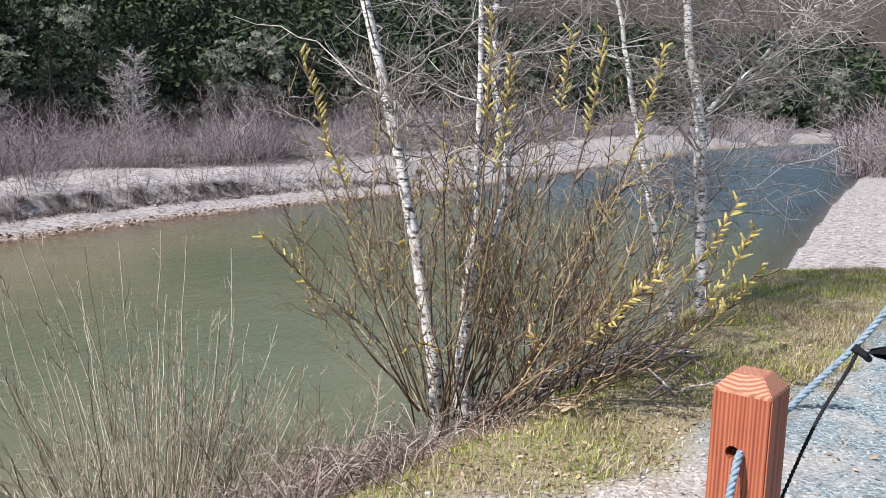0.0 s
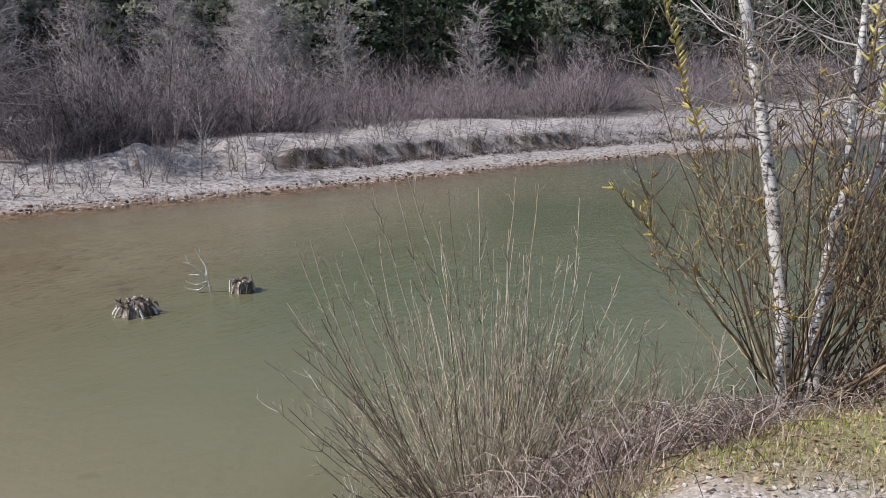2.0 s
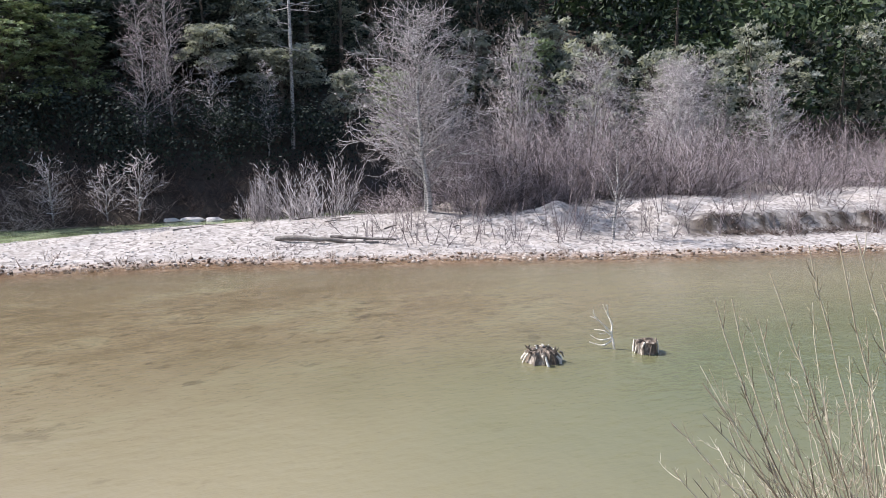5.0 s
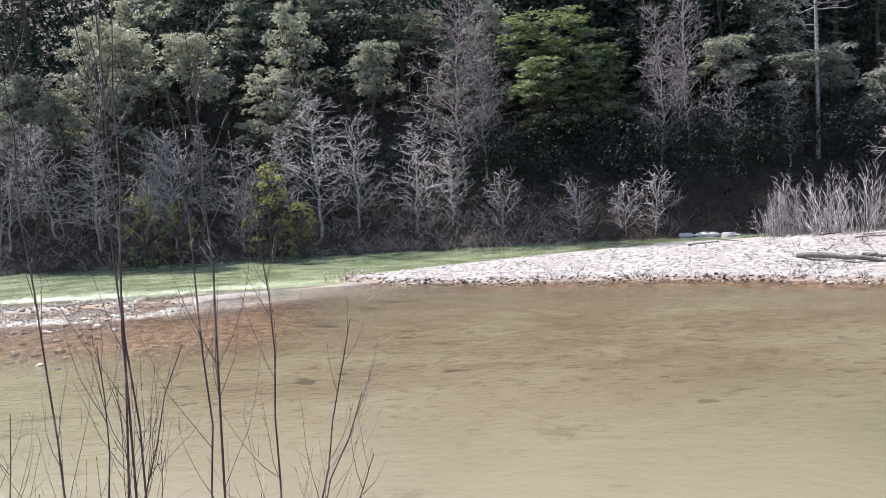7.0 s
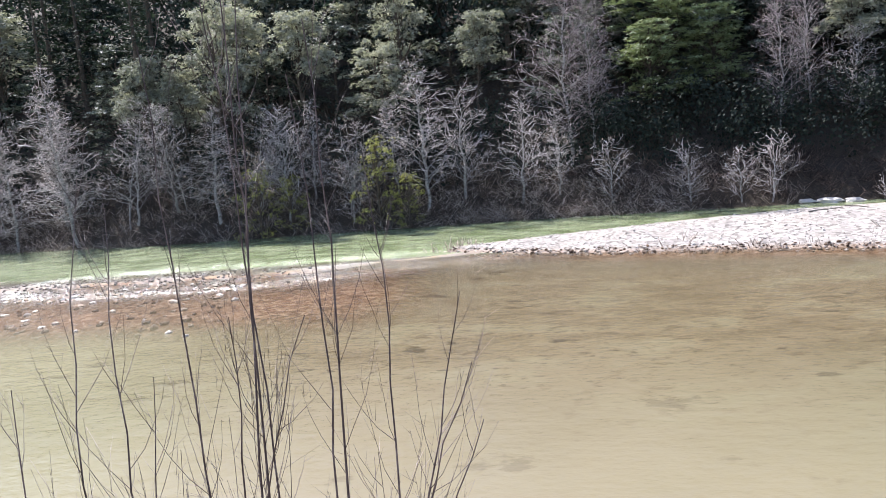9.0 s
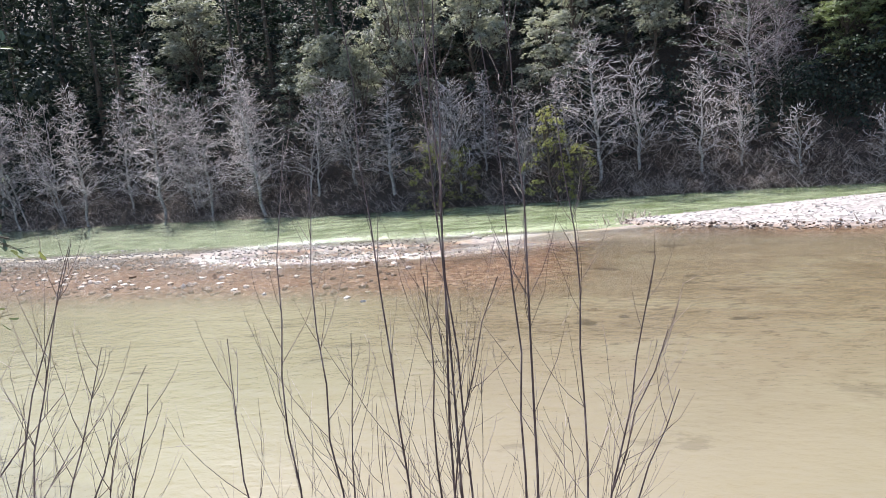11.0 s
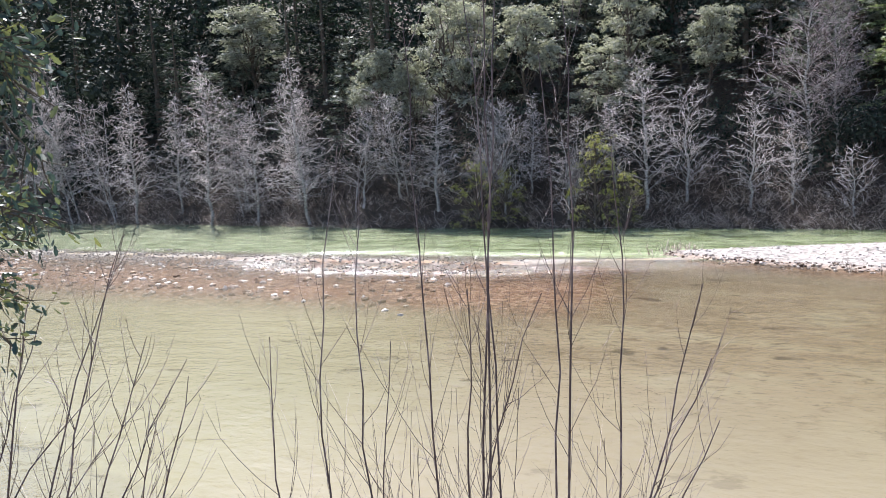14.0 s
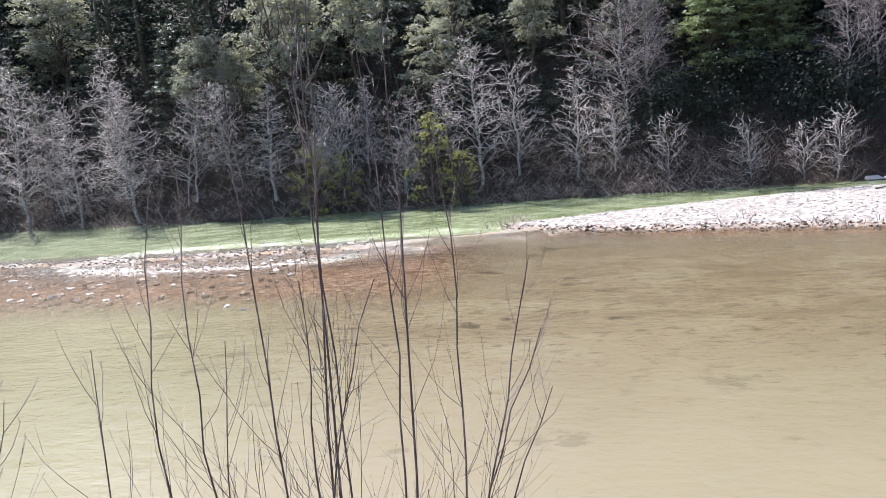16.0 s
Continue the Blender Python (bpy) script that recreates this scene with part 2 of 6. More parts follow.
def endgrain_material():
    """Sawn end grain: growth rings about a heart that lies off the post."""
    n = Nodes("redwood_end_grain")
    co = n.coords()
    off = n.t.nodes.new("ShaderNodeMapping")
    off.inputs["Location"].default_value = (0.02, -0.09, 0.0)
    off.inputs["Scale"].default_value = (1.0, 1.0, 0.0)
    n.link(co, off.inputs["Vector"])
    w = n.add("ShaderNodeTexWave", Scale=40.0, Distortion=1.6, Detail=3.0)
    w.wave_type, w.rings_direction = "RINGS", "SPHERICAL"
    n.link(off.outputs[0], w.inputs["Vector"])
    f = n.math("ADD", n.math("MULTIPLY", w.outputs["Fac"], 0.6), n.math("MULTIPLY", n.noise(40.0, 5.0, 0.7, co), 0.4))
    n.link(n.ramp(f, ((0.2, (0.27, 0.088, 0.046)), (0.5, (0.40, 0.165, 0.092)), (0.8, (0.50, 0.25, 0.155)))), n.bsdf.inputs["Base Color"])
    n.bsdf.inputs["Roughness"].default_value = 0.8
    n.link(n.bump(f, 0.3, 0.002), n.bsdf.inputs["Normal"])
    return n.m


def bark_pale(name, scale=18.0, base=(0.62, 0.58, 0.53)):
    """Pale smooth bark with dark cross bands and scars."""
    n = Nodes(name)
    co = n.coords()
    mp = n.t.nodes.new("ShaderNodeMapping")
    mp.inputs["Scale"].default_value = (1.0, 1.0, 2.6)
    n.link(co, mp.inputs["Vector"])
    scars = n.noise(scale, 5.0, 0.7, mp.outputs[0])
    cloud = n.noise(scale * 0.2, 3.0, 0.5, co)
    col = n.ramp(cloud, ((0.3, tuple(c * 0.62 for c in base)), (0.65, base)))
    col = n.mix(n.ramp(scars, ((0.50, (0, 0, 0)), (0.58, (1, 1, 1)))), col, (0.07, 0.058, 0.05))
    n.link(col, n.bsdf.inputs["Base Color"])
    n.bsdf.inputs["Roughness"].default_value = 0.8
    n.link(n.bump(scars, 0.5, 0.006), n.bsdf.inputs["Normal"])
    return n.m


def rope_material():
    n = Nodes("blue_grey_rope")
    co = n.coords("Generated")
    f = n.noise(90.0, 3.0, 0.6, n.coords())
    n.link(n.ramp(f, ((0.3, (0.12, 0.165, 0.21)), (0.7, (0.28, 0.35, 0.40)))), n.bsdf.inputs["Base Color"])
    n.bsdf.inputs["Roughness"].default_value = 0.75
    n.link(n.bump(f, 0.4, 0.002), n.bsdf.inputs["Normal"])
    return n.m


M_GROUND, M_WATER = ground_material(), water_material()
M_POST, M_ENDGRAIN, M_ROPE = post_material(), endgrain_material(), rope_material()
M_BLACK = grainy("black_webbing", (0.006, 0.006, 0.007), (0.012, 0.012, 0.014), (0.03, 0.03, 0.034), 120.0, 0.8, 0.3, 0.001)
M_BIRCH = bark_pale("pale_bark", 18.0, (0.74, 0.70, 0.66))
M_BIRCH_TWIG = grainy("pale_twig_bark", (0.08, 0.062, 0.056), (0.25, 0.21, 0.19), (0.56, 0.52, 0.49), 30.0, per="island", spread=0.2, bump=0.0)
M_WILLOW = grainy("willow_bark", (0.040, 0.022, 0.016), (0.135, 0.085, 0.052), (0.42, 0.33, 0.20), 14.0, 0.6, 0.2, 0.004, "island", 0.42, 0.4)
M_CATKIN = leafy("catkin_yellow", (0.36, 0.24, 0.05), (0.56, 0.43, 0.10), (0.72, 0.62, 0.26), 0.7, 0.35, 0.8)
M_STRAW = grainy("straw_stem", (0.13, 0.095, 0.065), (0.37, 0.305, 0.215), (0.62, 0.55, 0.43), 16.0, 0.7, 0.2, 0.003, "island", 0.25)
M_BRAMBLE = grainy("bramble_cane", (0.075, 0.048, 0.040), (0.25, 0.18, 0.15), (0.54, 0.45, 0.39), 12.0, 0.8, 0.0, 0.003, "island", 0.35)
M_DARKSTEM = grainy("sapling_bark", (0.035, 0.020, 0.021), (0.075, 0.046, 0.048), (0.36, 0.28, 0.27), 11.0, 0.55, 0.3, 0.003, "island", 0.2, 0.45)
M_ALDER = bark_pale("alder_bark", 9.0, (0.44, 0.41, 0.39))
M_GREYTWIG = grainy("grey_twigs", (0.11, 0.09, 0.088), (0.44, 0.375, 0.365), (0.70, 0.625, 0.61), 6.0, 0.8, 0.0, 0.01, "island", 0.3)
M_ALDERTWIG = grainy("alder_twigs", (0.08, 0.066, 0.066), (0.34, 0.295, 0.29), (0.62, 0.56, 0.55), 6.0, 0.8, 0.0, 0.01, "island", 0.3)
M_MAUVETWIG = grainy("mauve_twigs", (0.045, 0.034, 0.035), (0.205, 0.162, 0.165), (0.46, 0.39, 0.395), 6.0, 0.8, 0.0, 0.01, "island", 0.3)
M_WHITETWIG = grainy("whitish_twigs", (0.13, 0.105, 0.10), (0.54, 0.46, 0.445), (0.82, 0.74, 0.72), 6.0, 0.8, 0.0, 0.01, "island", 0.3)
M_BARK = grainy("forest_bark", (0.03, 0.022, 0.017), (0.09, 0.07, 0.055), (0.19, 0.155, 0.13), 9.0, 0.9, 0.6, 0.03)
# evergreen leaves in three tones, with sunlight, shade and half shade in the colour
M_OAKFAR = leafy("sun_lightened_leaves", (0.17, 0.178, 0.15), (0.33, 0.33, 0.28), (0.50, 0.49, 0.42), 0.55, 0.45, 0.6, 0.4)
M_SHADEOAK = leafy("shade_darkened_leaves", (0.009, 0.014, 0.011), (0.022, 0.030, 0.023), (0.045, 0.055, 0.043), 0.7, 0.12, 0.7, 0.15)
M_MIDOAK = leafy("half_shade_leaves", (0.038, 0.048, 0.038), (0.10, 0.115, 0.088), (0.23, 0.245, 0.19), 0.5, 0.2, 0.65, 0.35)
M_BLEACHED = grainy("bleached_wood", (0.46, 0.40, 0.32), (0.68, 0.62, 0.53), (0.82, 0.77, 0.68), 20.0, 0.85, 0.3, 0.004)
M_BRIGHT = leafy("bright_leaves", (0.11, 0.145, 0.072), (0.215, 0.262, 0.13), (0.35, 0.395, 0.22), 0.55, 0.3, 0.6)
M_DARKGREEN = leafy("upstream_leaves", (0.018, 0.030, 0.014), (0.050, 0.072, 0.034), (0.11, 0.135, 0.07), 0.7, 0.15, 0.7, 0.2)
M_FIR = leafy("fir_needles", (0.012, 0.022, 0.014), (0.030, 0.048, 0.036), (0.070, 0.095, 0.072), 0.8, 0.2, 0.6, 0.15)
M_YELLOW = leafy("new_leaves", (0.15, 0.15, 0.04), (0.29, 0.285, 0.075), (0.46, 0.44, 0.15), 0.6, 0.25, 0.7)
M_NEAROAK = leafy("oak_leaves", (0.040, 0.066, 0.064), (0.066, 0.098, 0.085), (0.22, 0.23, 0.09), 0.45, 0.30, 0.9, 0.35)
M_STONE = grainy("white_cobble", (0.30, 0.255, 0.23), (0.42, 0.37, 0.34), (0.55, 0.50, 0.47), 9.0, 0.85, 0.3, 0.01, "island", 0.35)
M_CHIP = grainy("gravel_chips", (0.13, 0.16, 0.17), (0.27, 0.32, 0.33), (0.42, 0.45, 0.45), 30.0, 0.85, 0.3, 0.002, "island", 0.4)
M_BEDSTONE = grainy("rusty_cobble", (0.17, 0.09, 0.045), (0.36, 0.24, 0.155), (0.56, 0.48, 0.41), 8.0, 0.7, 0.4, 0.01, "island", 0.4)
M_SHOAL = grainy("shoal_cobble", (0.22, 0.175, 0.145), (0.30, 0.25, 0.215), (0.38, 0.33, 0.29), 9.0, 0.8, 0.3, 0.01, "island", 0.3)
M_EDGESTONE = grainy("wet_edge_cobble", (0.07, 0.04, 0.025), (0.22, 0.14, 0.09), (0.50, 0.42, 0.36), 8.0, 0.6, 0.4, 0.01, "island", 0.4)
M_STUMP = grainy("weathered_stump", (0.02, 0.015, 0.012), (0.17, 0.13, 0.10), (0.66, 0.58, 0.49), 15.0, 0.9, 1.0, 0.05)
M_DRIFT = grainy("driftwood", (0.045, 0.037, 0.032), (0.13, 0.11, 0.097), (0.29, 0.255, 0.23), 14.0, 0.85, 0.4, 0.01, "island", 0.25)
M_DEBRIS = grainy("dead_branches", (0.10, 0.075, 0.06), (0.38, 0.30, 0.26), (0.64, 0.55, 0.50), 7.0, 0.85, 0.0, 0.01, "island", 0.35)
M_GRASS = leafy("grass_blades", (0.20, 0.26, 0.03), (0.40, 0.47, 0.07), (0.58, 0.58, 0.19), 0.6, 0.35, 0.9)
M_STRAWGRASS = leafy("dry_grass", (0.20, 0.155, 0.085), (0.40, 0.32, 0.19), (0.62, 0.53, 0.36), 0.7, 0.25, 0.9)
M_LITTER = leafy("dead_leaves", (0.17, 0.10, 0.055), (0.38, 0.245, 0.145), (0.60, 0.45, 0.30), 0.75, 0.15, 0.95)
M_THICKSTEM = grainy("thicket_stems", (0.045, 0.033, 0.034), (0.13, 0.10, 0.10), (0.28, 0.23, 0.23), 6.0, 0.8, 0.0, 0.01, "island", 0.3)
M_BRUSH = grainy("dark_brush", (0.025, 0.017, 0.015), (0.07, 0.048, 0.04), (0.17, 0.12, 0.10), 7.0, 0.9, 0.0, 0.01, "island", 0.35)

# ---- the lie of the land ----
WATER_Z = -2.0
NEAR_EDGE = [(-60, -150), (-25, -75), (-11, -36), (-7.4, -20), (-5.2, -11.6), (-4.2, -8.4), (-3.6, -5), (-3.3, -1), (-3.2, 2), (-2.9, 4.3), (-1.7, 6.2), (-0.6, 8.4), (1.0, 12.0), (3.2, 15.6), (5.1, 18.8), (8.1, 26.6), (14, 42), (21, 59), (34, 88), (72, 150), (130, 182), (300, 215)]
BAR_NEAR = [(-25.6, -4.6), (-24.3, -2.3), (-23.3, 0.5), (-22.6, 3.4), (-21.7, 6.3), (-20.2, 9.0), (-18.3, 13.1), (-16.6, 16.0), (-14.8, 20.0), (-12.2, 26.7), (-8.4, 34.0), (-4.8, 39.5), (3, 60), (12, 84), (21, 106), (58, 165), (115, 200), (300, 235)]
BAR_BACK = [(-33.5, 60), (-33.5, 24), (-31.2, 17), (-30.9, 12), (-30.6, 7.2), (-29.6, 3.0), (-28.1, -1.0), (-26.8, -4.2)]
FOREST = [(-80, -190), (-40, -90), (-36, -45), (-34.9, -30), (-33.2, -18), (-33.3, -8), (-33.0, -1), (-32.4, 4), (-32.0, 8), (-31.7, 12), (-32.2, 17), (-36, 30), (-40, 48), (-38, 75), (-24, 120), (14, 195), (110, 255), (300, 310)]
SHOAL = [(-25.0, -3.5), (-23.4, -9), (-23.3, -16), (-23.9, -24), (-24.4, -34), (-25.5, -50)]


def to_line(p, line):
    """Distance from points (n, 2) to a polyline, and the side: positive to the right of its course."""
    best, side = np.full(len(p), 1e9), np.zeros(len(p))
    for a, b in zip(line[:-1], line[1:]):
        a, b = np.array(a, float), np.array(b, float)
        d = b - a
        s = np.clip(((p - a) @ d) / (d @ d), 0, 1)
        off = p - a - s[:, None] * d
        dist = np.hypot(off[:, 0], off[:, 1])
        cross = d[0] * (p[:, 1] - a[1]) - d[1] * (p[:, 0] - a[0])
        near = dist < best
        best, side = np.where(near, dist, best), np.where(near, -np.sign(cross), side)
    return best, side


def inside(p, poly):
    hit = np.zeros(len(p), bool)
    for (x0, y0), (x1, y1) in zip(poly, poly[1:] + poly[:1]):
        cond = (y0 > p[:, 1]) != (y1 > p[:, 1])
        xs = x0 + (p[:, 1] - y0) * (x1 - x0) / ((y1 - y0) or 1e-9)
        hit ^= cond & (p[:, 0] < xs)
    return hit


def step(a, b, v):
    t = np.clip((v - a) / (b - a), 0, 1)
    return t * t * (3 - 2 * t)


def wavy(p, scale, seed=0.0, octaves=3):
    return np.array([noise.fractal(Vector((x * scale, y * scale, seed)), 0.9, 2.1, octaves) for x, y in p])


GRAVEL_EDGE = [(-0.9, -60), (-0.9, 2.2), (-0.75, 2.95), (0.1, 3.55), (1.1, 4.3), (1.75, 5.2), (2.7, 6.7), (4.6, 9.4), (9, 14), (30, 40)]
BAR_POLY = BAR_NEAR + [(300, 600), (-33.5, 600)] + BAR_BACK


def land(p):
    """Height of the ground at points (n, 2), with its zones: grass soil, white cobble, litter; and the shoal's strength."""
    p = np.asarray(p, float)
    x, y = p[:, 0], p[:, 1]
    dn, sn = to_line(p, NEAR_EDGE)
    dn = dn * sn
    db = to_line(p, BAR_NEAR + [(300, 600)])[0]
    dk = to_line(p, BAR_BACK)[0]
    bar_in = inside(p, BAR_POLY)
    df, sf = to_line(p, FOREST)
    df = -df * sf
    ds = to_line(p, SHOAL)[0]
    n1, n2 = wavy(p, 0.45, 1.0), wavy(p, 2.6, 5.0, 2)
    # the river bed, with the shoal and the rusty shallows below it
    edge = np.minimum(np.abs(dn), np.minimum(db, np.minimum(np.abs(df), dk)))
    bed = WATER_Z - 1.5 * (1 - np.exp(-edge / 3.2)) - 0.02
    shoal = np.exp(-(ds / np.where(x < -24.2, 1.5, 2.3)) ** 2)
    shallow = step(-13.4, -18.3, x) * step(-1.5, -6.0, y) * step(-60, -40, y)
    bed = np.where(x > -30, np.maximum(bed, WATER_Z - 0.50 + 0.455 * shallow + 0.05 * n1 - 0.4 * (1 - step(-14.0, -17.0, x) * step(0, -5, y))), bed)
    bed = np.maximum(bed, WATER_Z - 0.75 + 0.77 * shoal + 0.05 * n1 + 0.02 * n2)
    bed = np.where((y < -5) & (dn > -2.6), np.maximum(bed, WATER_Z - 0.5 * step(0, 2.6, -dn) - 0.02), bed)
    apron = step(4.5, 0.0, db) * ~bar_in
    bed = np.maximum(bed, WATER_Z - 0.75 + 0.72 * apron + 0.03 * n1)
    # the gravel bar
    lim = np.minimum(db, dk)
    top = 0.10 * np.minimum(lim, 1) + 0.48 * step(0.3, 7.0, lim) + 0.012 * np.clip(lim - 7, 0, 60)
    berm = 0.20 * np.exp(-((db - 4.8) / 1.3) ** 2) * step(13, 18, y) * (1 + n1)
    berm = berm + 0.38 * step(2.75, 3.25, db + 0.5 * n1 + 0.15 * n2) * (1 - step(7, 20, db)) * step(17, 22, y + 3 * n1) * step(40, 33, y)
    bar = WATER_Z + top + berm + 0.010 * np.clip(y - 28, 0, 80) * step(0, 9, lim) + (0.09 * n1 + 0.035 * n2) * step(0, 2, lim)
    # the near bank: steep by the post, a shelving beach up and down stream
    steep = 2.0 * step(-0.15, 2.7, dn)
    beach = 0.13 * np.minimum(np.clip(dn, 0, 99), 8) + 0.9 * step(6, 13, dn)
    up = step(9.5, 14.5, y - 0.35 * (x - 4))
    left = step(-5.5, -9.5, y)
    bank = WATER_Z + steep * (1 - np.maximum(up, left)) + beach * up * (1 - left) + (0.30 * np.minimum(np.clip(dn, 0, 99), 4) + 0.8 * step(3, 7, dn)) * left
    bank = bank + 0.05 * n1 * step(0.3, 1.5, dn) + 0.012 * n2
    # the wooded hill
    base = np.where(bar_in & (y > 16), np.maximum(bar, WATER_Z), WATER_Z)
    hill = base + 0.75 * step(0, 1.6, df) + 0.52 * np.clip(df - 1.2, 0, 45) + 0.4 * np.clip(df - 46, 0, 200) + (0.5 * n1) * step(2, 8, df)
    z = np.where(bar_in, bar, bed)
    z = np.where(df > 0, hill, z)
    z = np.where(dn > 0, bank, z)
    # zones
    wobble = 0.5 * n1
    near = dn > 0
    dg, sg = to_line(p, GRAVEL_EDGE)
    dg = dg * sg + 0.35 * n1 + 0.12 * n2
    grass = near * step(0.12, -0.12, dg) * step(0.9, 1.7, dn)
    dirt = near * step(0.9, 0.2, dg) * step(4.6, 3.7, y)
    white = np.where(bar_in, 1.0, 0.0)
    white = np.maximum(white, near * np.maximum(step(10.5, 12.5, y - 0.35 * (x - 4) + wobble) * step(10, 8.5, dn + 2 * wobble), left * step(6, 5, dn)))
    white = np.maximum(white, 0.5 * (~near & ~bar_in & (df < 0)) * step(0.45, 0.8, shoal) * step(-0.12, 0.15, n1 + 0.3 * n2))
    thick = bar_in * step(5.5, 8.0, db + 1.2 * n1 - 3.5 * step(24, 34, y) - 3.5 * step(15, 10, y)) * step(8, 12, y)
    litter = np.maximum(step(-0.6, -0.1, df), 0.75 * thick)
    # dark strip along the berm: brush litter, and the near face's shade as colour
    strip = bar_in * step(1.9, 2.5, db + 0.5 * n1 + 0.15 * n2) * step(3.6, 3.2, db + 0.5 * n1 + 0.15 * n2) * step(19, 22, y + 3 * n1) * step(37, 31, y)
    litter = np.maximum(litter, strip * (0.3 + 0.7 * step(-0.25, 0.15, n2 + 0.6 * n1)))
    litter = np.maximum(litter, near * step(2.2, 1.4, dn + wobble) * (1 - np.maximum(up, left)))
    wet = np.where(~near & ~bar_in & (df < 0), 1 - white, 0.0)
    wet = np.maximum(wet, 0.55 * bar_in * step(0.7, 0.15, lim + 0.3 * wobble))
    return z, np.stack([grass, white, litter], 1), wet, shoal, shallow, apron, dirt


def land_z(x, y):
    return float(land([(x, y)])[0][0])


def polar_grid(radii, fine, coarse, cx=-1.0, cy=0.0):
    """Rings of points about the near bank: fine spokes over the river and the far shore, coarse ones behind."""
    a = np.radians(np.concatenate([np.linspace(55, 250, fine, endpoint=False), np.linspace(250, 415, coarse, endpoint=False)]))
    count = fine + coarse
    r, t = np.meshgrid(radii, a, indexing="ij")
    p = np.stack([cx + r.ravel() * np.cos(t.ravel()), cy + r.ravel() * np.sin(t.ravel())], 1)
    i, j = np.meshgrid(np.arange(len(radii) - 1), np.arange(count), indexing="ij")
    k = (j + 1) % count
    f = np.stack([i * count + j, (i + 1) * count + j, (i + 1) * count + k, i * count + k], -1).reshape(-1, 4)
    return p, f


def sheet(name, verts, faces, material, attributes):
    me = bpy.data.meshes.new(name)
    me.from_pydata(verts.tolist(), [], faces.tolist())
    for key, values in attributes.items():
        if values.ndim == 2:
            a = me.attributes.new(key, "FLOAT_COLOR", "POINT")
            a.data.foreach_set("color", np.concatenate([values, np.ones((len(values), 1))], 1).astype(np.float32).ravel())
        else:
            a = me.attributes.new(key, "FLOAT", "POINT")
            a.data.foreach_set("value", values.astype(np.float32))
    me.polygons.foreach_set("use_smooth", np.ones(len(me.polygons), bool))
    me.materials.append(material)
    return new(name, me)


radii = np.concatenate([[0.02], np.geomspace(0.4, 14, 130), np.geomspace(14.2, 38, 130), np.geomspace(38.8, 70, 30), np.geomspace(72, 1500, 32)])
gp, gf = polar_grid(radii, 480, 90)
gz, gzone, gwet, gshoal, gshallow, gapron, gdirt = land(gp)
ground = sheet("ground", np.column_stack([gp, gz]), gf, M_GROUND, {"zone": gzone, "wet": gwet, "dirt": gdirt, "rust": np.clip(0.9 * step(1.2, 0.4, to_line(gp, BAR_NEAR)[0]) * step(-40, -5, gp[:, 1]) + 1.3 * gshallow * step(-23.8, -22.8, gp[:, 0]) + step(-5, -8, gp[:, 1]) * step(-9, -7, gp[:, 0]), 0, 1)})
tagged(ground, "riverside ground of grey gravel, patchy grass, white cobble bars and a wooded hillside", "ground", kind="structure")

# the river's surface, on the same net, wherever the ground lies below it
keep = (gz < WATER_Z + 0.06)[gf].any(1) & (np.hypot(gp[:, 0], gp[:, 1]) < 400)[gf].all(1)
depth = np.clip(WATER_Z - gz, 0, 9)
back = step(-23.9, -25.4, gp[:, 0]) * step(20, 14, gp[:, 1])
murk = np.clip(1 - np.exp(-depth / 0.34), 0.10, 1.0)
murk = np.maximum(murk, back)
riffle = np.clip(1.35 * np.exp(-(to_line(gp, SHOAL)[0] / 2.3) ** 2) * step(-21, -13, gp[:, 1]) + 0.12 * gshoal + 0.85 * step(15, 32, gp[:, 1] + 0.8 * gp[:, 0]) * (gp[:, 0] > -20), 0, 1)
silt = step(11.5, -4.0, gp[:, 1] + 0.12 * gp[:, 0])
far_side = step(-7.5, -13.0, gp[:, 0])
silt = np.maximum(silt, 0.7 * far_side * step(34, 16, gp[:, 1]))
brown = step(-7.5, -15.0, gp[:, 0]) * step(-11, -4, gp[:, 1] - 0.25 * (gp[:, 0] + 15)) * step(15, 8, gp[:, 1])
pale = step(-3.0, -7.5, gp[:, 1]) * step(-19, -14, gp[:, 0])
water_v = np.column_stack([gp, np.full(len(gp), WATER_Z)])
used = np.unique(gf[keep])
index = np.full(len(gp), -1)
index[used] = np.arange(len(used))
water = sheet("water", water_v[used], index[gf[keep]], M_WATER, {"murk": murk[used], "green": back[used], "riffle": riffle[used], "silt": silt[used], "pale": pale[used], "brown": brown[used], "sky_tint": (step(22, 46, gp[:, 1] + 0.9 * gp[:, 0]) * (gp[:, 0] > -20))[used]})
tagged(water, "silty olive-green river with small ripples and a white riffle", "river", kind="structure")

# ---- building blocks ----


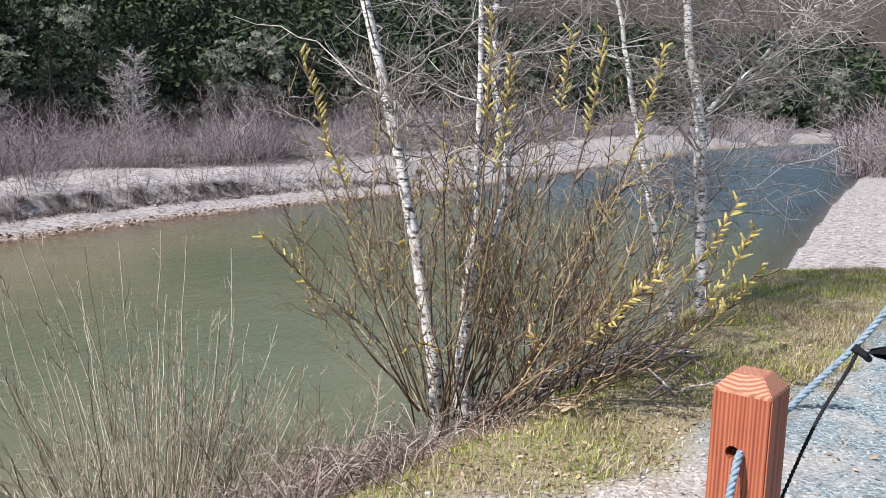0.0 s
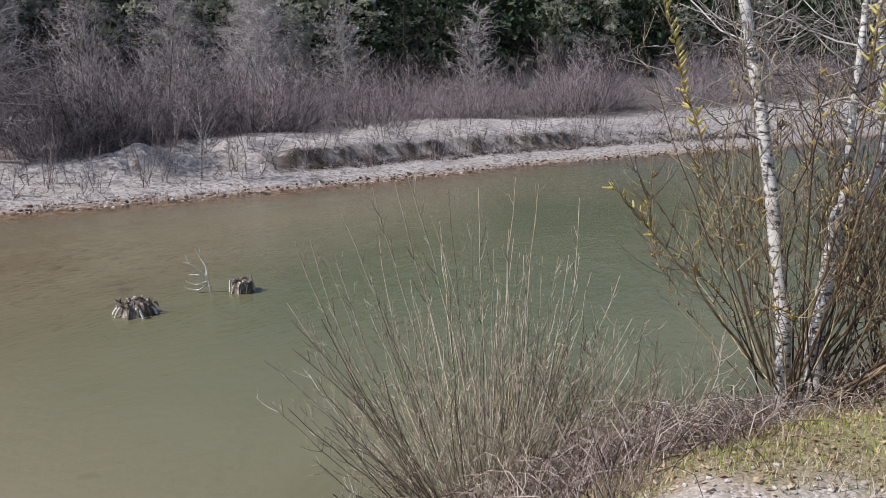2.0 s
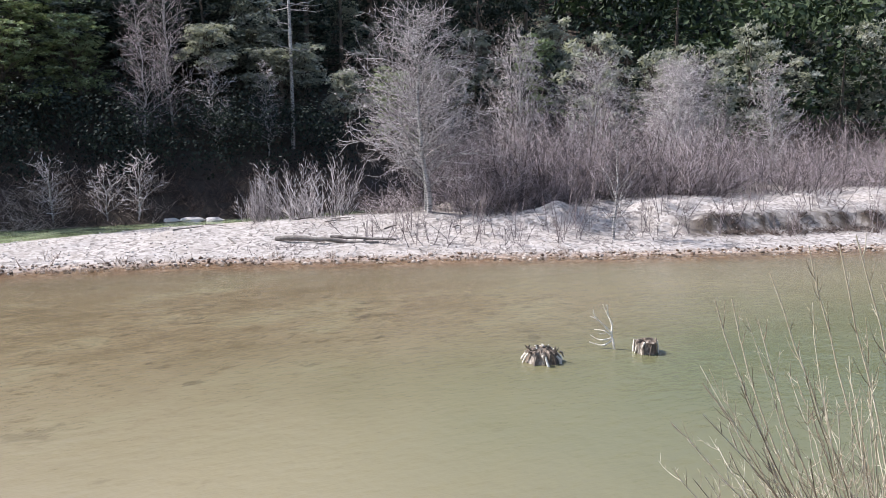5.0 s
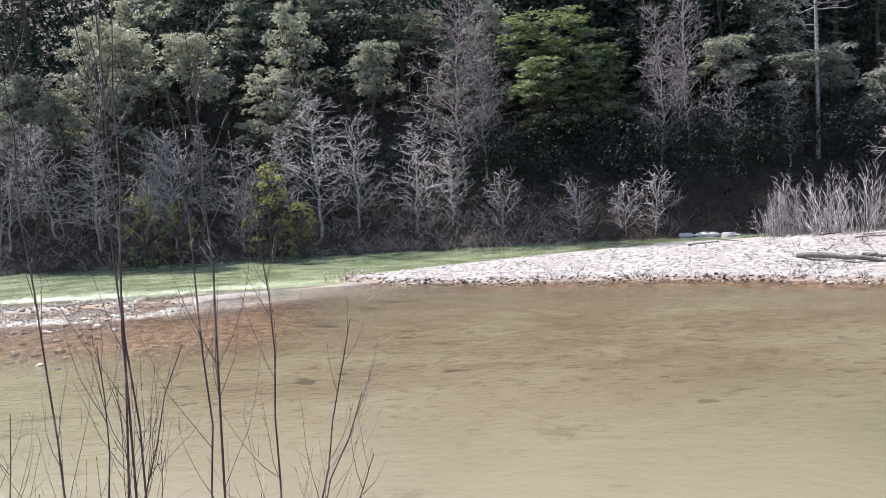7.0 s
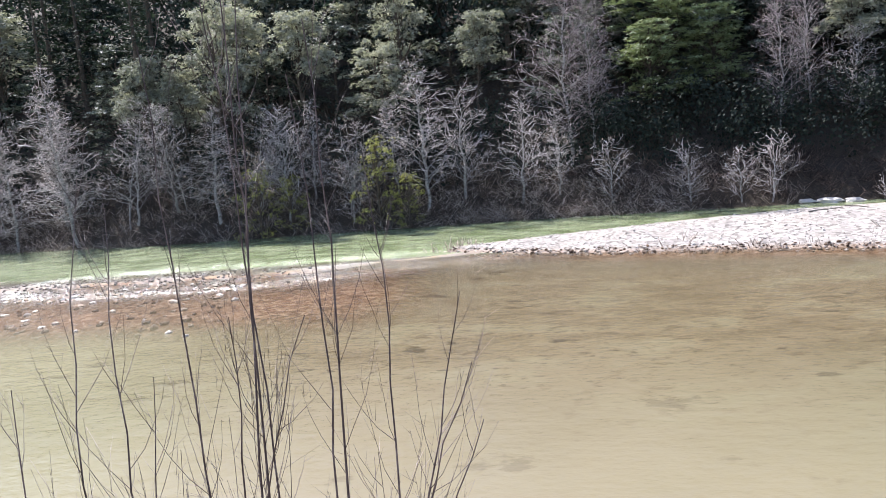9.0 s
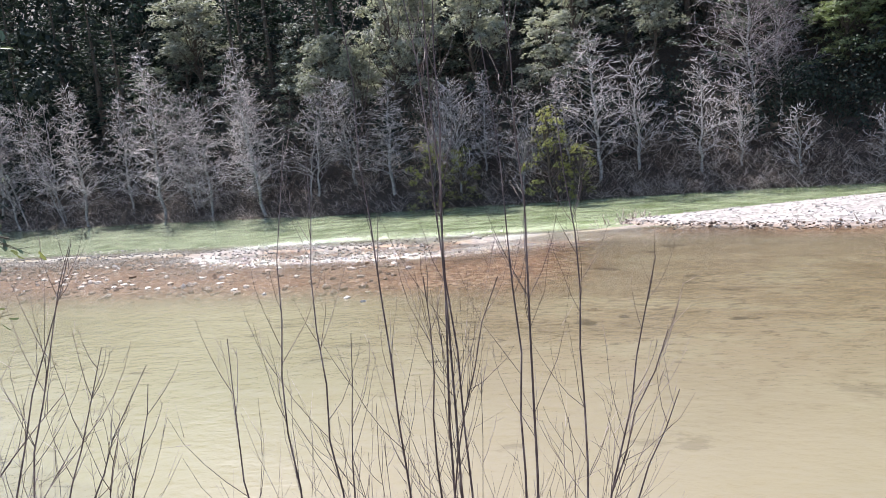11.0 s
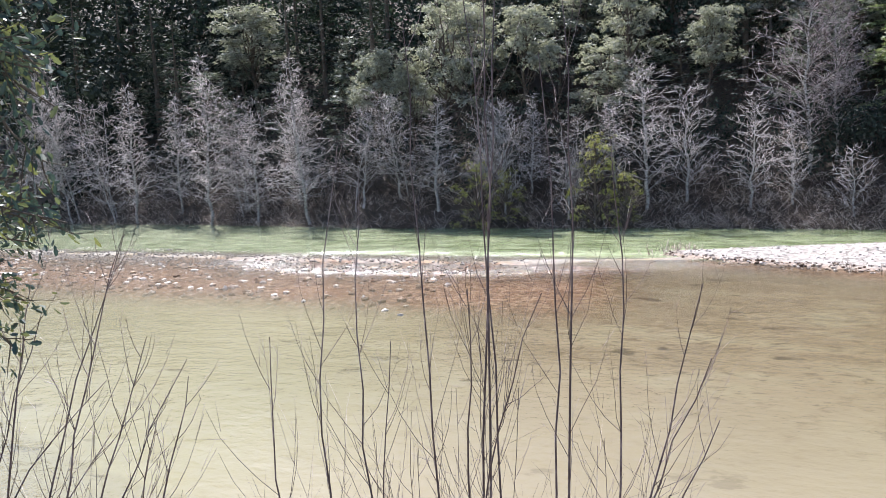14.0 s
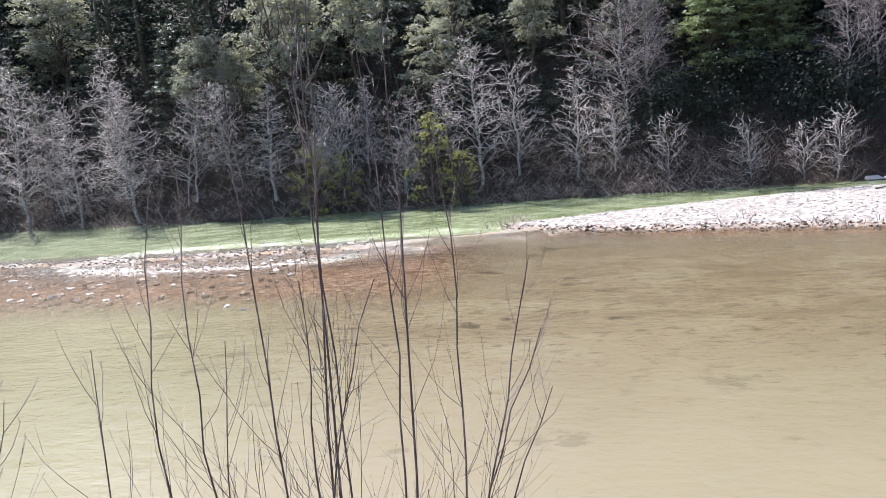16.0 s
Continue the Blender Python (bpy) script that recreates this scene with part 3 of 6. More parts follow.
class Geo:
    """Vertices and faces of one mesh, gathered piece by piece."""

    def __init__(self):
        self.v, self.f = [], []

    def tube(self, pts, r0, r1, sides=4, cap=False):
        """A tapered round rod along pts."""
        v, f, base, last = self.v, self.f, len(self.v), len(pts) - 1
        ref = Vector((0.31, 0.87, 0.38))
        for i, p in enumerate(pts):
            d = (pts[min(i + 1, last)] - pts[max(i - 1, 0)]).normalized()
            a = d.cross(ref)
            a = a.normalized() if a.length > 1e-4 else Vector((1, 0, 0))
            b = d.cross(a)
            r = r0 + (r1 - r0) * i / last
            for k in range(sides):
                c, s = math.cos(6.2832 * k / sides), math.sin(6.2832 * k / sides)
                v.append(p + a * (r * c) + b * (r * s))
        for i in range(last):
            for k in range(sides):
                q = base + i * sides
                m = (k + 1) % sides
                f.append((q + k, q + m, q + sides + m, q + sides + k))
        if cap:
            f.append(tuple(base + last * sides + k for k in range(sides)))
        return self

    def spike(self, a, b, r):
        """A thin twig that runs to a point."""
        base = len(self.v)
        d = (b - a).normalized()
        s = d.cross(Vector((0.31, 0.87, 0.38))).normalized() * r
        u = d.cross(s)
        self.v += [a + s, a - s * 0.5 + u * 0.87, a - s * 0.5 - u * 0.87, b]
        self.f += [(base, base + 1, base + 3), (base + 1, base + 2, base + 3), (base + 2, base, base + 3)]

    def bent(self, a, m, b, r):
        """A thin curved twig: three-sided, bent at m, running to a point."""
        base = len(self.v)
        for p, d, q in ((a, m - a, r), (m, b - a, r * 0.7)):
            s = d.cross(Vector((0.31, 0.87, 0.38))).normalized() * q
            u = d.cross(s).normalized() * q
            self.v += [p + s, p - s * 0.5 + u * 0.87, p - s * 0.5 - u * 0.87]
        self.v.append(b)
        for k in range(3):
            n = (k + 1) % 3
            self.f += [(base + k, base + n, base + 3 + n, base + 3 + k), (base + 3 + k, base + 3 + n, base + 6)]

    def ovate(self, p, along, across, length, width):
        """A pointed oval leaf, folded along its midrib and curled down at the tip."""
        base = len(self.v)
        up = along.cross(across).normalized()
        self.v += [p, p + along * length - up * (0.16 * length)]
        for s in (1, -1):
            for t, w in ((0.25, 0.42), (0.62, 0.46)):
                self.v.append(p + along * (length * t) + across * (s * w * width) + up * (width * (0.22 - 0.2 * t)))
        self.f += [(base, base + 2, base + 3, base + 1), (base, base + 1, base + 5, base + 4)]

    def blade(self, p, along, across, length, width):
        """A leaf: a folded lens of four faces."""
        base = len(self.v)
        up = along.cross(across).normalized()
        m = p + along * (length * 0.5)
        self.v += [p, m + across * (width * 0.5) + up * (width * 0.12), p + along * length, m - across * (width * 0.5) + up * (width * 0.12)]
        self.f += [(base, base + 1, base + 2), (base, base + 2, base + 3)]

    def lobed(self, p, along, across, length, width):
        """An oak leaf with shallow lobes."""
        base = len(self.v)
        up = along.cross(across).normalized()
        self.v += [p, p + along * length]
        for s in (1, -1):
            for t, w in ((0.22, 0.34), (0.38, 0.28), (0.56, 0.52), (0.70, 0.36), (0.84, 0.36)):
                self.v.append(p + along * (length * t) + across * (s * w * width) + up * (w * width * 0.35))
        self.f += [(base, base + 2, base + 3, base + 4, base + 5, base + 6, base + 1), (base, base + 1, base + 11, base + 10, base + 9, base + 8, base + 7)]

    def done(self, name, material, parent=None, label="", smooth=True):
        me = bpy.data.meshes.new(name)
        me.from_pydata([tuple(c) for c in self.v], [], self.f)
        if smooth:
            me.polygons.foreach_set("use_smooth", np.ones(len(me.polygons), bool))
        me.materials.append(material)
        ob = new(name, me)
        ob.parent = parent
        return tagged(ob, label)


def from_bmesh(name, bm, material, parent=None, label="", smooth=False):
    me = bpy.data.meshes.new(name)
    bm.to_mesh(me)
    bm.free()
    if smooth:
        me.polygons.foreach_set("use_smooth", np.ones(len(me.polygons), bool))
    me.materials.append(material)
    ob = new(name, me)
    ob.parent = parent
    return tagged(ob, label)


def thing(name, at, label, category, group=""):
    ob = new(name)
    ob.matrix_basis = pose(*at)
    ob.empty_display_size = 0.1
    return tagged(ob, label, category, group)


def rand_dir(rng):
    while True:
        v = Vector((rng.uniform(-1, 1), rng.uniform(-1, 1), rng.uniform(-1, 1)))
        if 0.05 < v.length < 1:
            return v.normalized()


def bow(a, c, b, n, rng=None, wob=0.0):
    """Points along the curve from a to b that leans towards c."""
    out = []
    for i in range(n + 1):
        t = i / n
        p = a * ((1 - t) ** 2) + c * (2 * t * (1 - t)) + b * (t * t)
        if rng and 0 < i < n:
            p = p + rand_dir(rng) * wob
        out.append(p)
    return out


def along(pts, t):
    s = t * (len(pts) - 1)
    i = min(int(s), len(pts) - 2)
    return pts[i].lerp(pts[i + 1], s - i), (pts[i + 1] - pts[i]).normalized()


def side_twigs(geo, pts, rng, count, length, r, lo=0.3, hi=1.0, lift=0.5, sub=2, spread=0.9, cheap=False, droop=0.0):
    """Twigs that fork off a stem and point outwards and up; each bears finer ones."""
    ends = []
    for _ in range(count):
        t = rng.uniform(lo, hi)
        p, d = along(pts, t)
        o = rand_dir(rng)
        o = (o - d * o.dot(d)).normalized()
        ln = length * rng.uniform(0.5, 1.2) * (1.25 - 0.75 * t)
        w = (d * rng.uniform(0.5, 1.0) + o * spread + Vector((0, 0, lift * rng.uniform(0.2, 1)))).normalized()
        q = p + w * ln * 0.5
        w2 = (w + Vector((0, 0, 0.5 * lift)) + rand_dir(rng) * 0.2).normalized()
        e = q + w2 * ln * 0.5
        if cheap and not droop:
            geo.spike(p, e, r)
            q = p.lerp(e, 0.5)
        elif cheap:
            e = e - Vector((0, 0, droop * ln))
            geo.bent(p, q, e, r)
        else:
            geo.tube(bow(p, q - Vector((0, 0, 0.06 * ln)) + o * (0.05 * ln), e, 4, rng, 0.012 * ln), r, r * 0.35, 3)
        ends.append((e, w2))
        for _ in range(sub):
            u = rng.uniform(0.3, 0.95)
            s = p.lerp(q, u * 2) if u < 0.5 else q.lerp(e, u * 2 - 1)
            geo.spike(s, s + (w2 + rand_dir(rng) * 0.75).normalized() * ln * rng.uniform(0.25, 0.5), r * 0.55)
    return ends


# ---- trees, built at the origin and then set out ----


def spray(geo, limb, rng, count, length, r, lift, twiglets=5, lo=0.12):
    """Alternate side branches along a limb, each curved and set with fine twigs on both sides."""
    for i in range(count):
        t = lo + (1 - lo) * (i + rng.uniform(0.1, 0.9)) / count
        p, d = along(limb, t)
        flat = d.cross(Vector((0, 0, 1)))
        flat = flat.normalized() if flat.length > 0.2 else rand_dir(rng)
        o = (flat * (0.6 if i % 2 else -0.6) + rand_dir(rng)).normalized()
        ln = (length * (1.0 - 0.62 * t) + 0.10) * rng.uniform(0.65, 1.3)
        w = (d * rng.uniform(0.45, 0.95) + o * 0.9 + Vector((0, 0, 0.3 * lift))).normalized()
        q = p + w * ln * 0.55
        w2 = (w + d * 0.2 + Vector((0, 0, lift * rng.uniform(-0.6, 1.6))) + rand_dir(rng) * 0.4).normalized()
        e = q + w2 * ln * 0.45
        geo.bent(p, q, e, r)
        for k in range(twiglets):
            u = 0.2 + 0.75 * (k + rng.random()) / twiglets
            c = p.lerp(q, u / 0.55) if u < 0.55 else q.lerp(e, (u - 0.55) / 0.45)
            x = w2.cross(o + rand_dir(rng) * 0.6).normalized() * (1 if k % 2 else -1)
            geo.spike(c, c + (w2 * 0.9 + x * 0.75 + Vector((0, 0, 0.35 * lift)) + rand_dir(rng) * 0.2).normalized() * ln * rng.uniform(0.22, 0.42), r * 0.62)


def bare_tree(rng, h, r, limbs, habit, twig_mat, label, twigs=11, name="bare_tree", trunk_r=0.09, stems=1, twig_r=0.0105, twiglets=5):
    """A leafless tree: trunk, limbs that sweep outwards, sprays of twigs. habit: the limbs' ends turn upwards (+) or droop (-)."""
    root = thing(name, (0, 0, 0), label, "tree", "leafless trees along the river")
    wood, fine = Geo(), Geo()
    for s in range(stems):
        lean = Vector((rng.uniform(-1, 1), rng.uniform(-1, 1), 0)) * (0.06 * h if stems == 1 else 0.22 * h)
        top = Vector((0, 0, h * rng.uniform(0.9, 1.0))) + lean
        foot = Vector((rng.uniform(-1, 1), rng.uniform(-1, 1), 0)) * (0 if stems == 1 else 0.25) + Vector((0, 0, -0.3))
        tr = bow(foot, top * 0.5 + rand_dir(rng) * 0.05 * h, top, 10, rng, 0.014 * h)
        wood.tube(tr, trunk_r / math.sqrt(stems), trunk_r * 0.10, 6)
        count = limbs // stems
        for i in range(count):
            t = 0.14 + 0.85 * (i + rng.random()) / count
            p, _ = along(tr, t)
            a = i * 2.4 + rng.uniform(-0.7, 0.7)
            out = Vector((math.cos(a), math.sin(a), 0))
            shape = (1.0 - 0.80 * max(0, t - 0.25)) * (0.55 + 0.45 * min(1, t / 0.3)) if habit > -0.2 else (1.04 - 0.95 * t) * (0.6 + 0.4 * min(1, t / 0.2))
            ln = r * rng.uniform(0.55, 1.2) * shape + 0.12
            mid = p + out * ln * 0.42 + Vector((0, 0, ln * (0.42 + 0.25 * habit + rng.uniform(-0.15, 0.15))))
            end = p + out * ln * rng.uniform(0.8, 1.0) + Vector((0, 0, ln * (0.42 + 0.65 * habit + rng.uniform(-0.22, 0.22))))
            limb = bow(p, mid, end, 5, rng, 0.03 * ln)
            wood.tube(limb, min(0.026, trunk_r * 0.30) * (1.2 - t), 0.005, 4)
            spray(fine, limb, rng, max(4, int(twigs * (0.5 + 0.6 * ln / r))), 0.42 * ln + 0.10, twig_r, 0.30 if habit > -0.2 else 0.10, twiglets)
    wood.done("trunk", M_ALDER, root)
    fine.done("crown", twig_mat, root)
    return root


def thicket_shrub(rng, h, r, stems, twig_mat, label, twigs=7, name="leafless_shrub", thick=0.011, spread=1.0, lift=0.32, loose=0.17):
    root = thing(name, (0, 0, 0), label, "shrub", "leafless shrubs on the gravel bar")
    g, fine = Geo(), Geo()
    for _ in range(stems):
        a, q = rng.uniform(0, 6.283), math.sqrt(rng.random())
        out = Vector((math.cos(a), math.sin(a), 0))
        foot = out * (0.75 * r * q) + Vector((rng.uniform(-0.2, 0.2), rng.uniform(-0.2, 0.2), -0.25))
        hh = h * rng.uniform(0.35, 1.05) * (1.0 - 0.25 * q)
        tip = foot + Vector((out.x * 0.45 * r * q + rng.gauss(0, loose) * h, out.y * 0.45 * r * q + rng.gauss(0, loose) * h, hh))
        st = bow(foot, (foot + tip) * 0.5 + rand_dir(rng) * (0.035 * h), tip, 3, rng, 0.012 * h)
        g.tube(st, thick * 1.6, thick * 0.55, 3)
        side_twigs(fine, st, rng, twigs, 0.27 * h, thick, 0.06, 1.0, lift, 2, spread, True)
    g.done("brushwood", M_THICKSTEM if twig_mat is M_MAUVETWIG else twig_mat, root)
    fine.done("crown", twig_mat, root)
    return root


def clump(geo, centre, size, count, leaf, rng, up=0.35):
    """Leaves on and in a flattened ball, facing outwards with much disorder."""
    for _ in range(count):
        d = rand_dir(rng)
        q = rng.uniform(0.55, 1.0)
        p = centre + Vector((d.x * size, d.y * size, d.z * size * 0.72)) * q
        n = (d + rand_dir(rng) * 0.5 + Vector((0, 0, up))).normalized()
        a = n.cross(rand_dir(rng)).normalized()
        ln = leaf * rng.uniform(0.65, 1.35)
        geo.blade(p - a * ln * 0.5, a, n.cross(a), ln, ln * 0.62)


def rosette(geo, p, n, leaf, count, rng, slim=0.38):
    """Leaves that radiate from a twig's end and droop at their tips."""
    a = n.cross(rand_dir(rng)).normalized()
    b = n.cross(a)
    for k in range(count):
        g = 6.2832 * (k + rng.uniform(-0.3, 0.3)) / count
        d = (a * math.cos(g) + b * math.sin(g) + n * rng.uniform(0.15, 0.75)).normalized()
        geo.blade(p, d, d.cross(n + rand_dir(rng) * 0.25).normalized(), leaf * rng.uniform(0.7, 1.25), leaf * slim * rng.uniform(0.8, 1.25))


def leafy_lobe(geo, centre, size, leaf, rng, cover=1.0):
    """A rounded bough end: leaf rosettes over its outside, thinner below, loose at the rim."""
    for _ in range(int(cover * 12.5 * size * size / (leaf * leaf * 1.7)) + 3):
        d = rand_dir(rng)
        if d.z < -0.3 and rng.random() < 0.7:
            continue
        q = rng.choice((0.6, 0.85, 1.0, 1.05, 1.22)) * rng.uniform(0.9, 1.08)
        p = centre + Vector((d.x * size, d.y * size, d.z * size * 0.72)) * q
        rosette(geo, p, (d * 0.6 + Vector((0, 0, 0.6)) + rand_dir(rng) * 0.5).normalized(), leaf, 5, rng)


def evergreen(rng, h, r, lobes, leaf, material, label, cover=1.0, name="evergreen_tree", low=0.45, lobe=0.36, sub=5):
    """A broadleaf evergreen: forked trunk, limbs, and a crown of boughs, each a cluster of small leafy heads with gaps. low: where the crown begins."""
    root = thing(name, (0, 0, 0), label, "tree", "evergreen trees on the hillside")
    wood, crown = Geo(), Geo()
    top = Vector((rng.uniform(-0.06, 0.06) * h, rng.uniform(-0.06, 0.06) * h, h * 0.88))
    tr = bow(Vector((0, 0, -0.6)), top * 0.5 + rand_dir(rng) * 0.06 * h, top, 7, rng, 0.015 * h)
    wood.tube(tr, 0.016 * h, 0.025, 6)
    for i in range(lobes):
        u = (i + rng.random()) / lobes
        a = i * 2.4 + rng.uniform(-0.6, 0.6)
        size = r * lobe * rng.uniform(0.6, 1.25)
        wide = max(0.0, r - 0.6 * size) * math.sqrt(max(0.0, 1 - (1.3 * u - 0.35) ** 2)) * rng.uniform(0.45, 1.08)
        z = h * (low + (1 - low) * u) - 0.7 * size
        p, _ = along(tr, min(max(z / h - 0.14, 0.05), 0.98))
        c = Vector((top.x * z / h + wide * math.cos(a), top.y * z / h + wide * math.sin(a), z))
        wood.tube(bow(p, (p + c) * 0.5 + Vector((0, 0, -0.02 * h)), c, 4, rng, 0.02 * h), 0.045, 0.012, 4)
        for _ in range(sub):
            d = rand_dir(rng)
            q = c + Vector((d.x, d.y, abs(d.z) * 0.75 - 0.2)) * size * rng.uniform(0.35, 1.05)
            wood.spike(c, q, 0.014)
            leafy_lobe(crown, q, size * rng.uniform(0.30, 0.58), leaf, rng, cover)
    wood.done("trunk", M_BARK, root)
    crown.done("crown", material, root, smooth=False)
    return root


def conifer(rng, h, r, label, name="fir_tree"):
    root = thing(name, (0, 0, 0), label, "tree", "conifers on the hillside")
    wood, crown = Geo(), Geo()
    wood.tube([Vector((0, 0, -0.6)), Vector((0, 0, h * 0.5)), Vector((0, 0, h))], 0.018 * h, 0.01, 6)
    n = int(h * 7)
    for i in range(n):
        t = 0.10 + 0.89 * (i + rng.random()) / n
        a = rng.uniform(0, 6.283)
        ln = r * (1.03 - t) * rng.uniform(0.65, 1.15) + 0.15
        o = Vector((math.cos(a), math.sin(a), 0))
        s = Vector((0, 0, h * t))
        e = s + o * ln + Vector((0, 0, -0.18 * ln + 0.1 * rng.uniform(-1, 1)))
        wood.spike(s, e, 0.018)
        side = Vector((-o.y, o.x, 0))
        for _ in range(int(7 + 9 * ln)):
            u = rng.uniform(0.12, 1.0)
            w = 0.42 * ln * (1.08 - u) * rng.uniform(-1, 1)
            q = s.lerp(e, u) + side * w + Vector((0, 0, rng.uniform(-0.10, 0.05)))
            d = (o * 0.8 + side * (0.7 if w > 0 else -0.7) + Vector((0, 0, rng.uniform(-0.6, 0.15)))).normalized()
            crown.blade(q, d, d.cross(Vector((0, 0, 1)) + rand_dir(rng) * 0.5).normalized(), rng.uniform(0.24, 0.48), rng.uniform(0.08, 0.15))
    wood.done("trunk", M_BARK, root)
    crown.done("crown", M_FIR, root, smooth=False)
    return root


class Stock:
    """Built examples of a kind of thing; put() sets out the next one, the example itself first."""

    def __init__(self, *examples):
        self.examples, self.seen = examples, set()

    def put(self, i, x, y, turn=0.0, size=1.0, tall=None, z=None, lean=(0.0, 0.0), label="", top=None):
        ob = self.examples[i % len(self.examples)]
        z = land_z(x, y) if z is None else z
        if top is not None:
            tall = max(0.5, (top - z) / 9.0)
        m = pose(x, y, z, lean[0], lean[1], turn) @ Matrix.Diagonal((size, size, size if tall is None else tall, 1))
        if id(ob) not in self.seen:
            self.seen.add(id(ob))
            ob["first"] = 1
            ob.matrix_basis = m
        else:
            s = ob.matrix_basis.to_scale()
            ob = copy_thing(ob, m @ Matrix.Diagonal((1 / s.x, 1 / s.y, 1 / s.z, 1)))
        return tagged(ob, label)


R = random.Random(7)
GREY_LABEL = "leafless grey alder with fine bare twigs on the river bank"
greys = Stock(*[bare_tree(R, 8.0, 2.5, 70, -0.26, M_WHITETWIG, GREY_LABEL, 12, twig_r=0.0092, twiglets=6) for _ in range(2)],
              *[bare_tree(R, 8.0, 2.3, 46, 0.15, M_WHITETWIG, "leafless pale tree with spreading lichen-grey twigs", 10, twig_r=0.012) for _ in range(2)],
              bare_tree(R, 8.0, 2.8, 63, 0.0, M_GREYTWIG, "leafless grey tree with several leaning trunks", 10, stems=3))
smalls = Stock(*[bare_tree(R, 2.4, 1.0, 24, 0.45, M_WHITETWIG, "small whitish leafless tree at the water's edge", 6, "small_bare_tree", 0.04, twig_r=0.0095, twiglets=4) for _ in range(2)])
opens = Stock(bare_tree(R, 10.0, 1.8, 64, 0.40, M_MAUVETWIG, "tall open leafless tree with steep grey limbs", 12, "tall_bare_tree", 0.065, twig_r=0.011))
rounds = Stock(bare_tree(R, 5.3, 1.6, 52, 0.35, M_ALDERTWIG, "round-topped leafless grey tree", 10, "round_bare_tree", 0.07))
clumps = Stock(thicket_shrub(R, 2.8, 1.5, 46, M_ALDERTWIG, "pale leafless willow clump on the gravel bar", 14, "willow_clump", 0.0098, 0.7, 0.6, 0.09))
thickets = Stock(*[thicket_shrub(R, 4.4, 2.0, 60, M_MAUVETWIG, "mauve-brown leafless shrub in a dense thicket", 9, thick=0.0095) for _ in range(3)],
                 *[thicket_shrub(R, 4.4, 2.0, 56, M_MAUVETWIG, "brown leafless shrub in a dense thicket", 9, thick=0.0095) for _ in range(2)])
FRONT = "broadleaf evergreen with domed boughs, grey-green leaves lightened for sunlight, on the steep bank"
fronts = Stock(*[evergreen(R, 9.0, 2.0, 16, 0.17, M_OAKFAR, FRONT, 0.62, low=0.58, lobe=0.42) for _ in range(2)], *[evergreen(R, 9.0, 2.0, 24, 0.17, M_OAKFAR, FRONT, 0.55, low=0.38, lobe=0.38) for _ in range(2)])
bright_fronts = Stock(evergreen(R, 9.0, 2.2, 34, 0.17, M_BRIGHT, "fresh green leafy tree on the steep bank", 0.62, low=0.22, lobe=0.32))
mids = Stock(*[evergreen(R, 9.0, 2.4, 18, 0.24, M_MIDOAK, "evergreen with half shade in its dull green leaf colour, filling the slope behind the shore trees", 0.55, low=0.18, lobe=0.36, sub=4) for _ in range(2)])
far_shrubs = Stock(*[thicket_shrub(R, 4.4, 2.2, 60, m, "leafless shrub along the river upstream", 6, thick=0.017) for m in (M_MAUVETWIG, M_ALDERTWIG)])
oaks = Stock(*[evergreen(R, 9.0, 3.0, 13, 0.40, M_SHADEOAK, "broadleaf evergreen tree with shade-darkened leaf colour far back in the woods", 0.32, low=0.2, lobe=0.40, sub=4) for _ in range(3)])
brights = Stock(*[evergreen(R, 9.0, 3.0, 17, 0.34, M_OAKFAR, "grey-green broadleaf evergreen tree higher on the hill", 0.5, low=0.3, lobe=0.40) for _ in range(2)])
firs = Stock(*[conifer(R, 14.0, 2.7, "dark green fir on the hillside") for _ in range(2)])
yellows = Stock(evergreen(R, 3.2, 1.1, 22, 0.075, M_YELLOW, "yellow-green bush coming into leaf by the water", 0.15, "leafing_bush", 0.12, 0.30))

# leafless trees along the far shore: example, x, y, height, spread
for i, x, y, h, s in ((1, -34.6, -26.6, 6.0, 0.85), (0, -34.3, -23.1, 8.4, 1.10), (4, -35.0, -20.7, 5.0, 0.80), (1, -34.5, -16.2, 5.4, 0.95), (4, -34.5, -9.9, 3.9, 0.65), (2, -34.5, -6.7, 6.0, 0.95), (3, -34.8, -5.1, 5.0, 0.75), (2, -34.2, -2.6, 4.3, 0.60),
                      (3, -34.4, -1.1, 3.8, 0.50), (0, -35.0, -30.0, 9.2, 1.10), (1, -35.5, -35.7, 8.0, 1.00), (4, -36.0, -41.2, 8.2, 1.05), (4, -36.0, -38.0, 7.0, 0.90), (1, -36.2, -33.0, 6.8, 0.80), (4, -35.6, -28.2, 6.2, 0.80),
                      (4, -35.4, -18.4, 5.0, 0.75), (4, -34.9, -14.4, 4.4, 0.60), (4, -38.5, -48.0, 9.0, 1.10), (0, -37.5, -44.5, 8.0, 1.00), (1, -35.8, -24.6, 6.0, 0.80), (0, -35.6, -12.0, 4.6, 0.60), (1, -35.6, -8.2, 4.2, 0.55)):
    greys.put(i, x, y, R.uniform(0, 360), s, h / 8.0, lean=(R.uniform(-4, 4), R.uniform(-4, 4)))
opens.put(0, -36.4, -0.6, 20, 1.35, 1.0)
opens.put(0, -37.0, 0.4, 130, 1.1, 0.85)
opens.put(0, -37.8, 9.5, 80, 0.85, 0.88)
opens.put(0, -36.0, 8.0, 200, 0.8, 0.75)
greys.put(3, -36.6, 11.2, 50, 0.6, 0.55)
greys.put(2, -36.2, 13.4, 50, 0.5, 0.5)
rounds.put(0, -34.0, -12.7, 40, 1.0, 0.95)
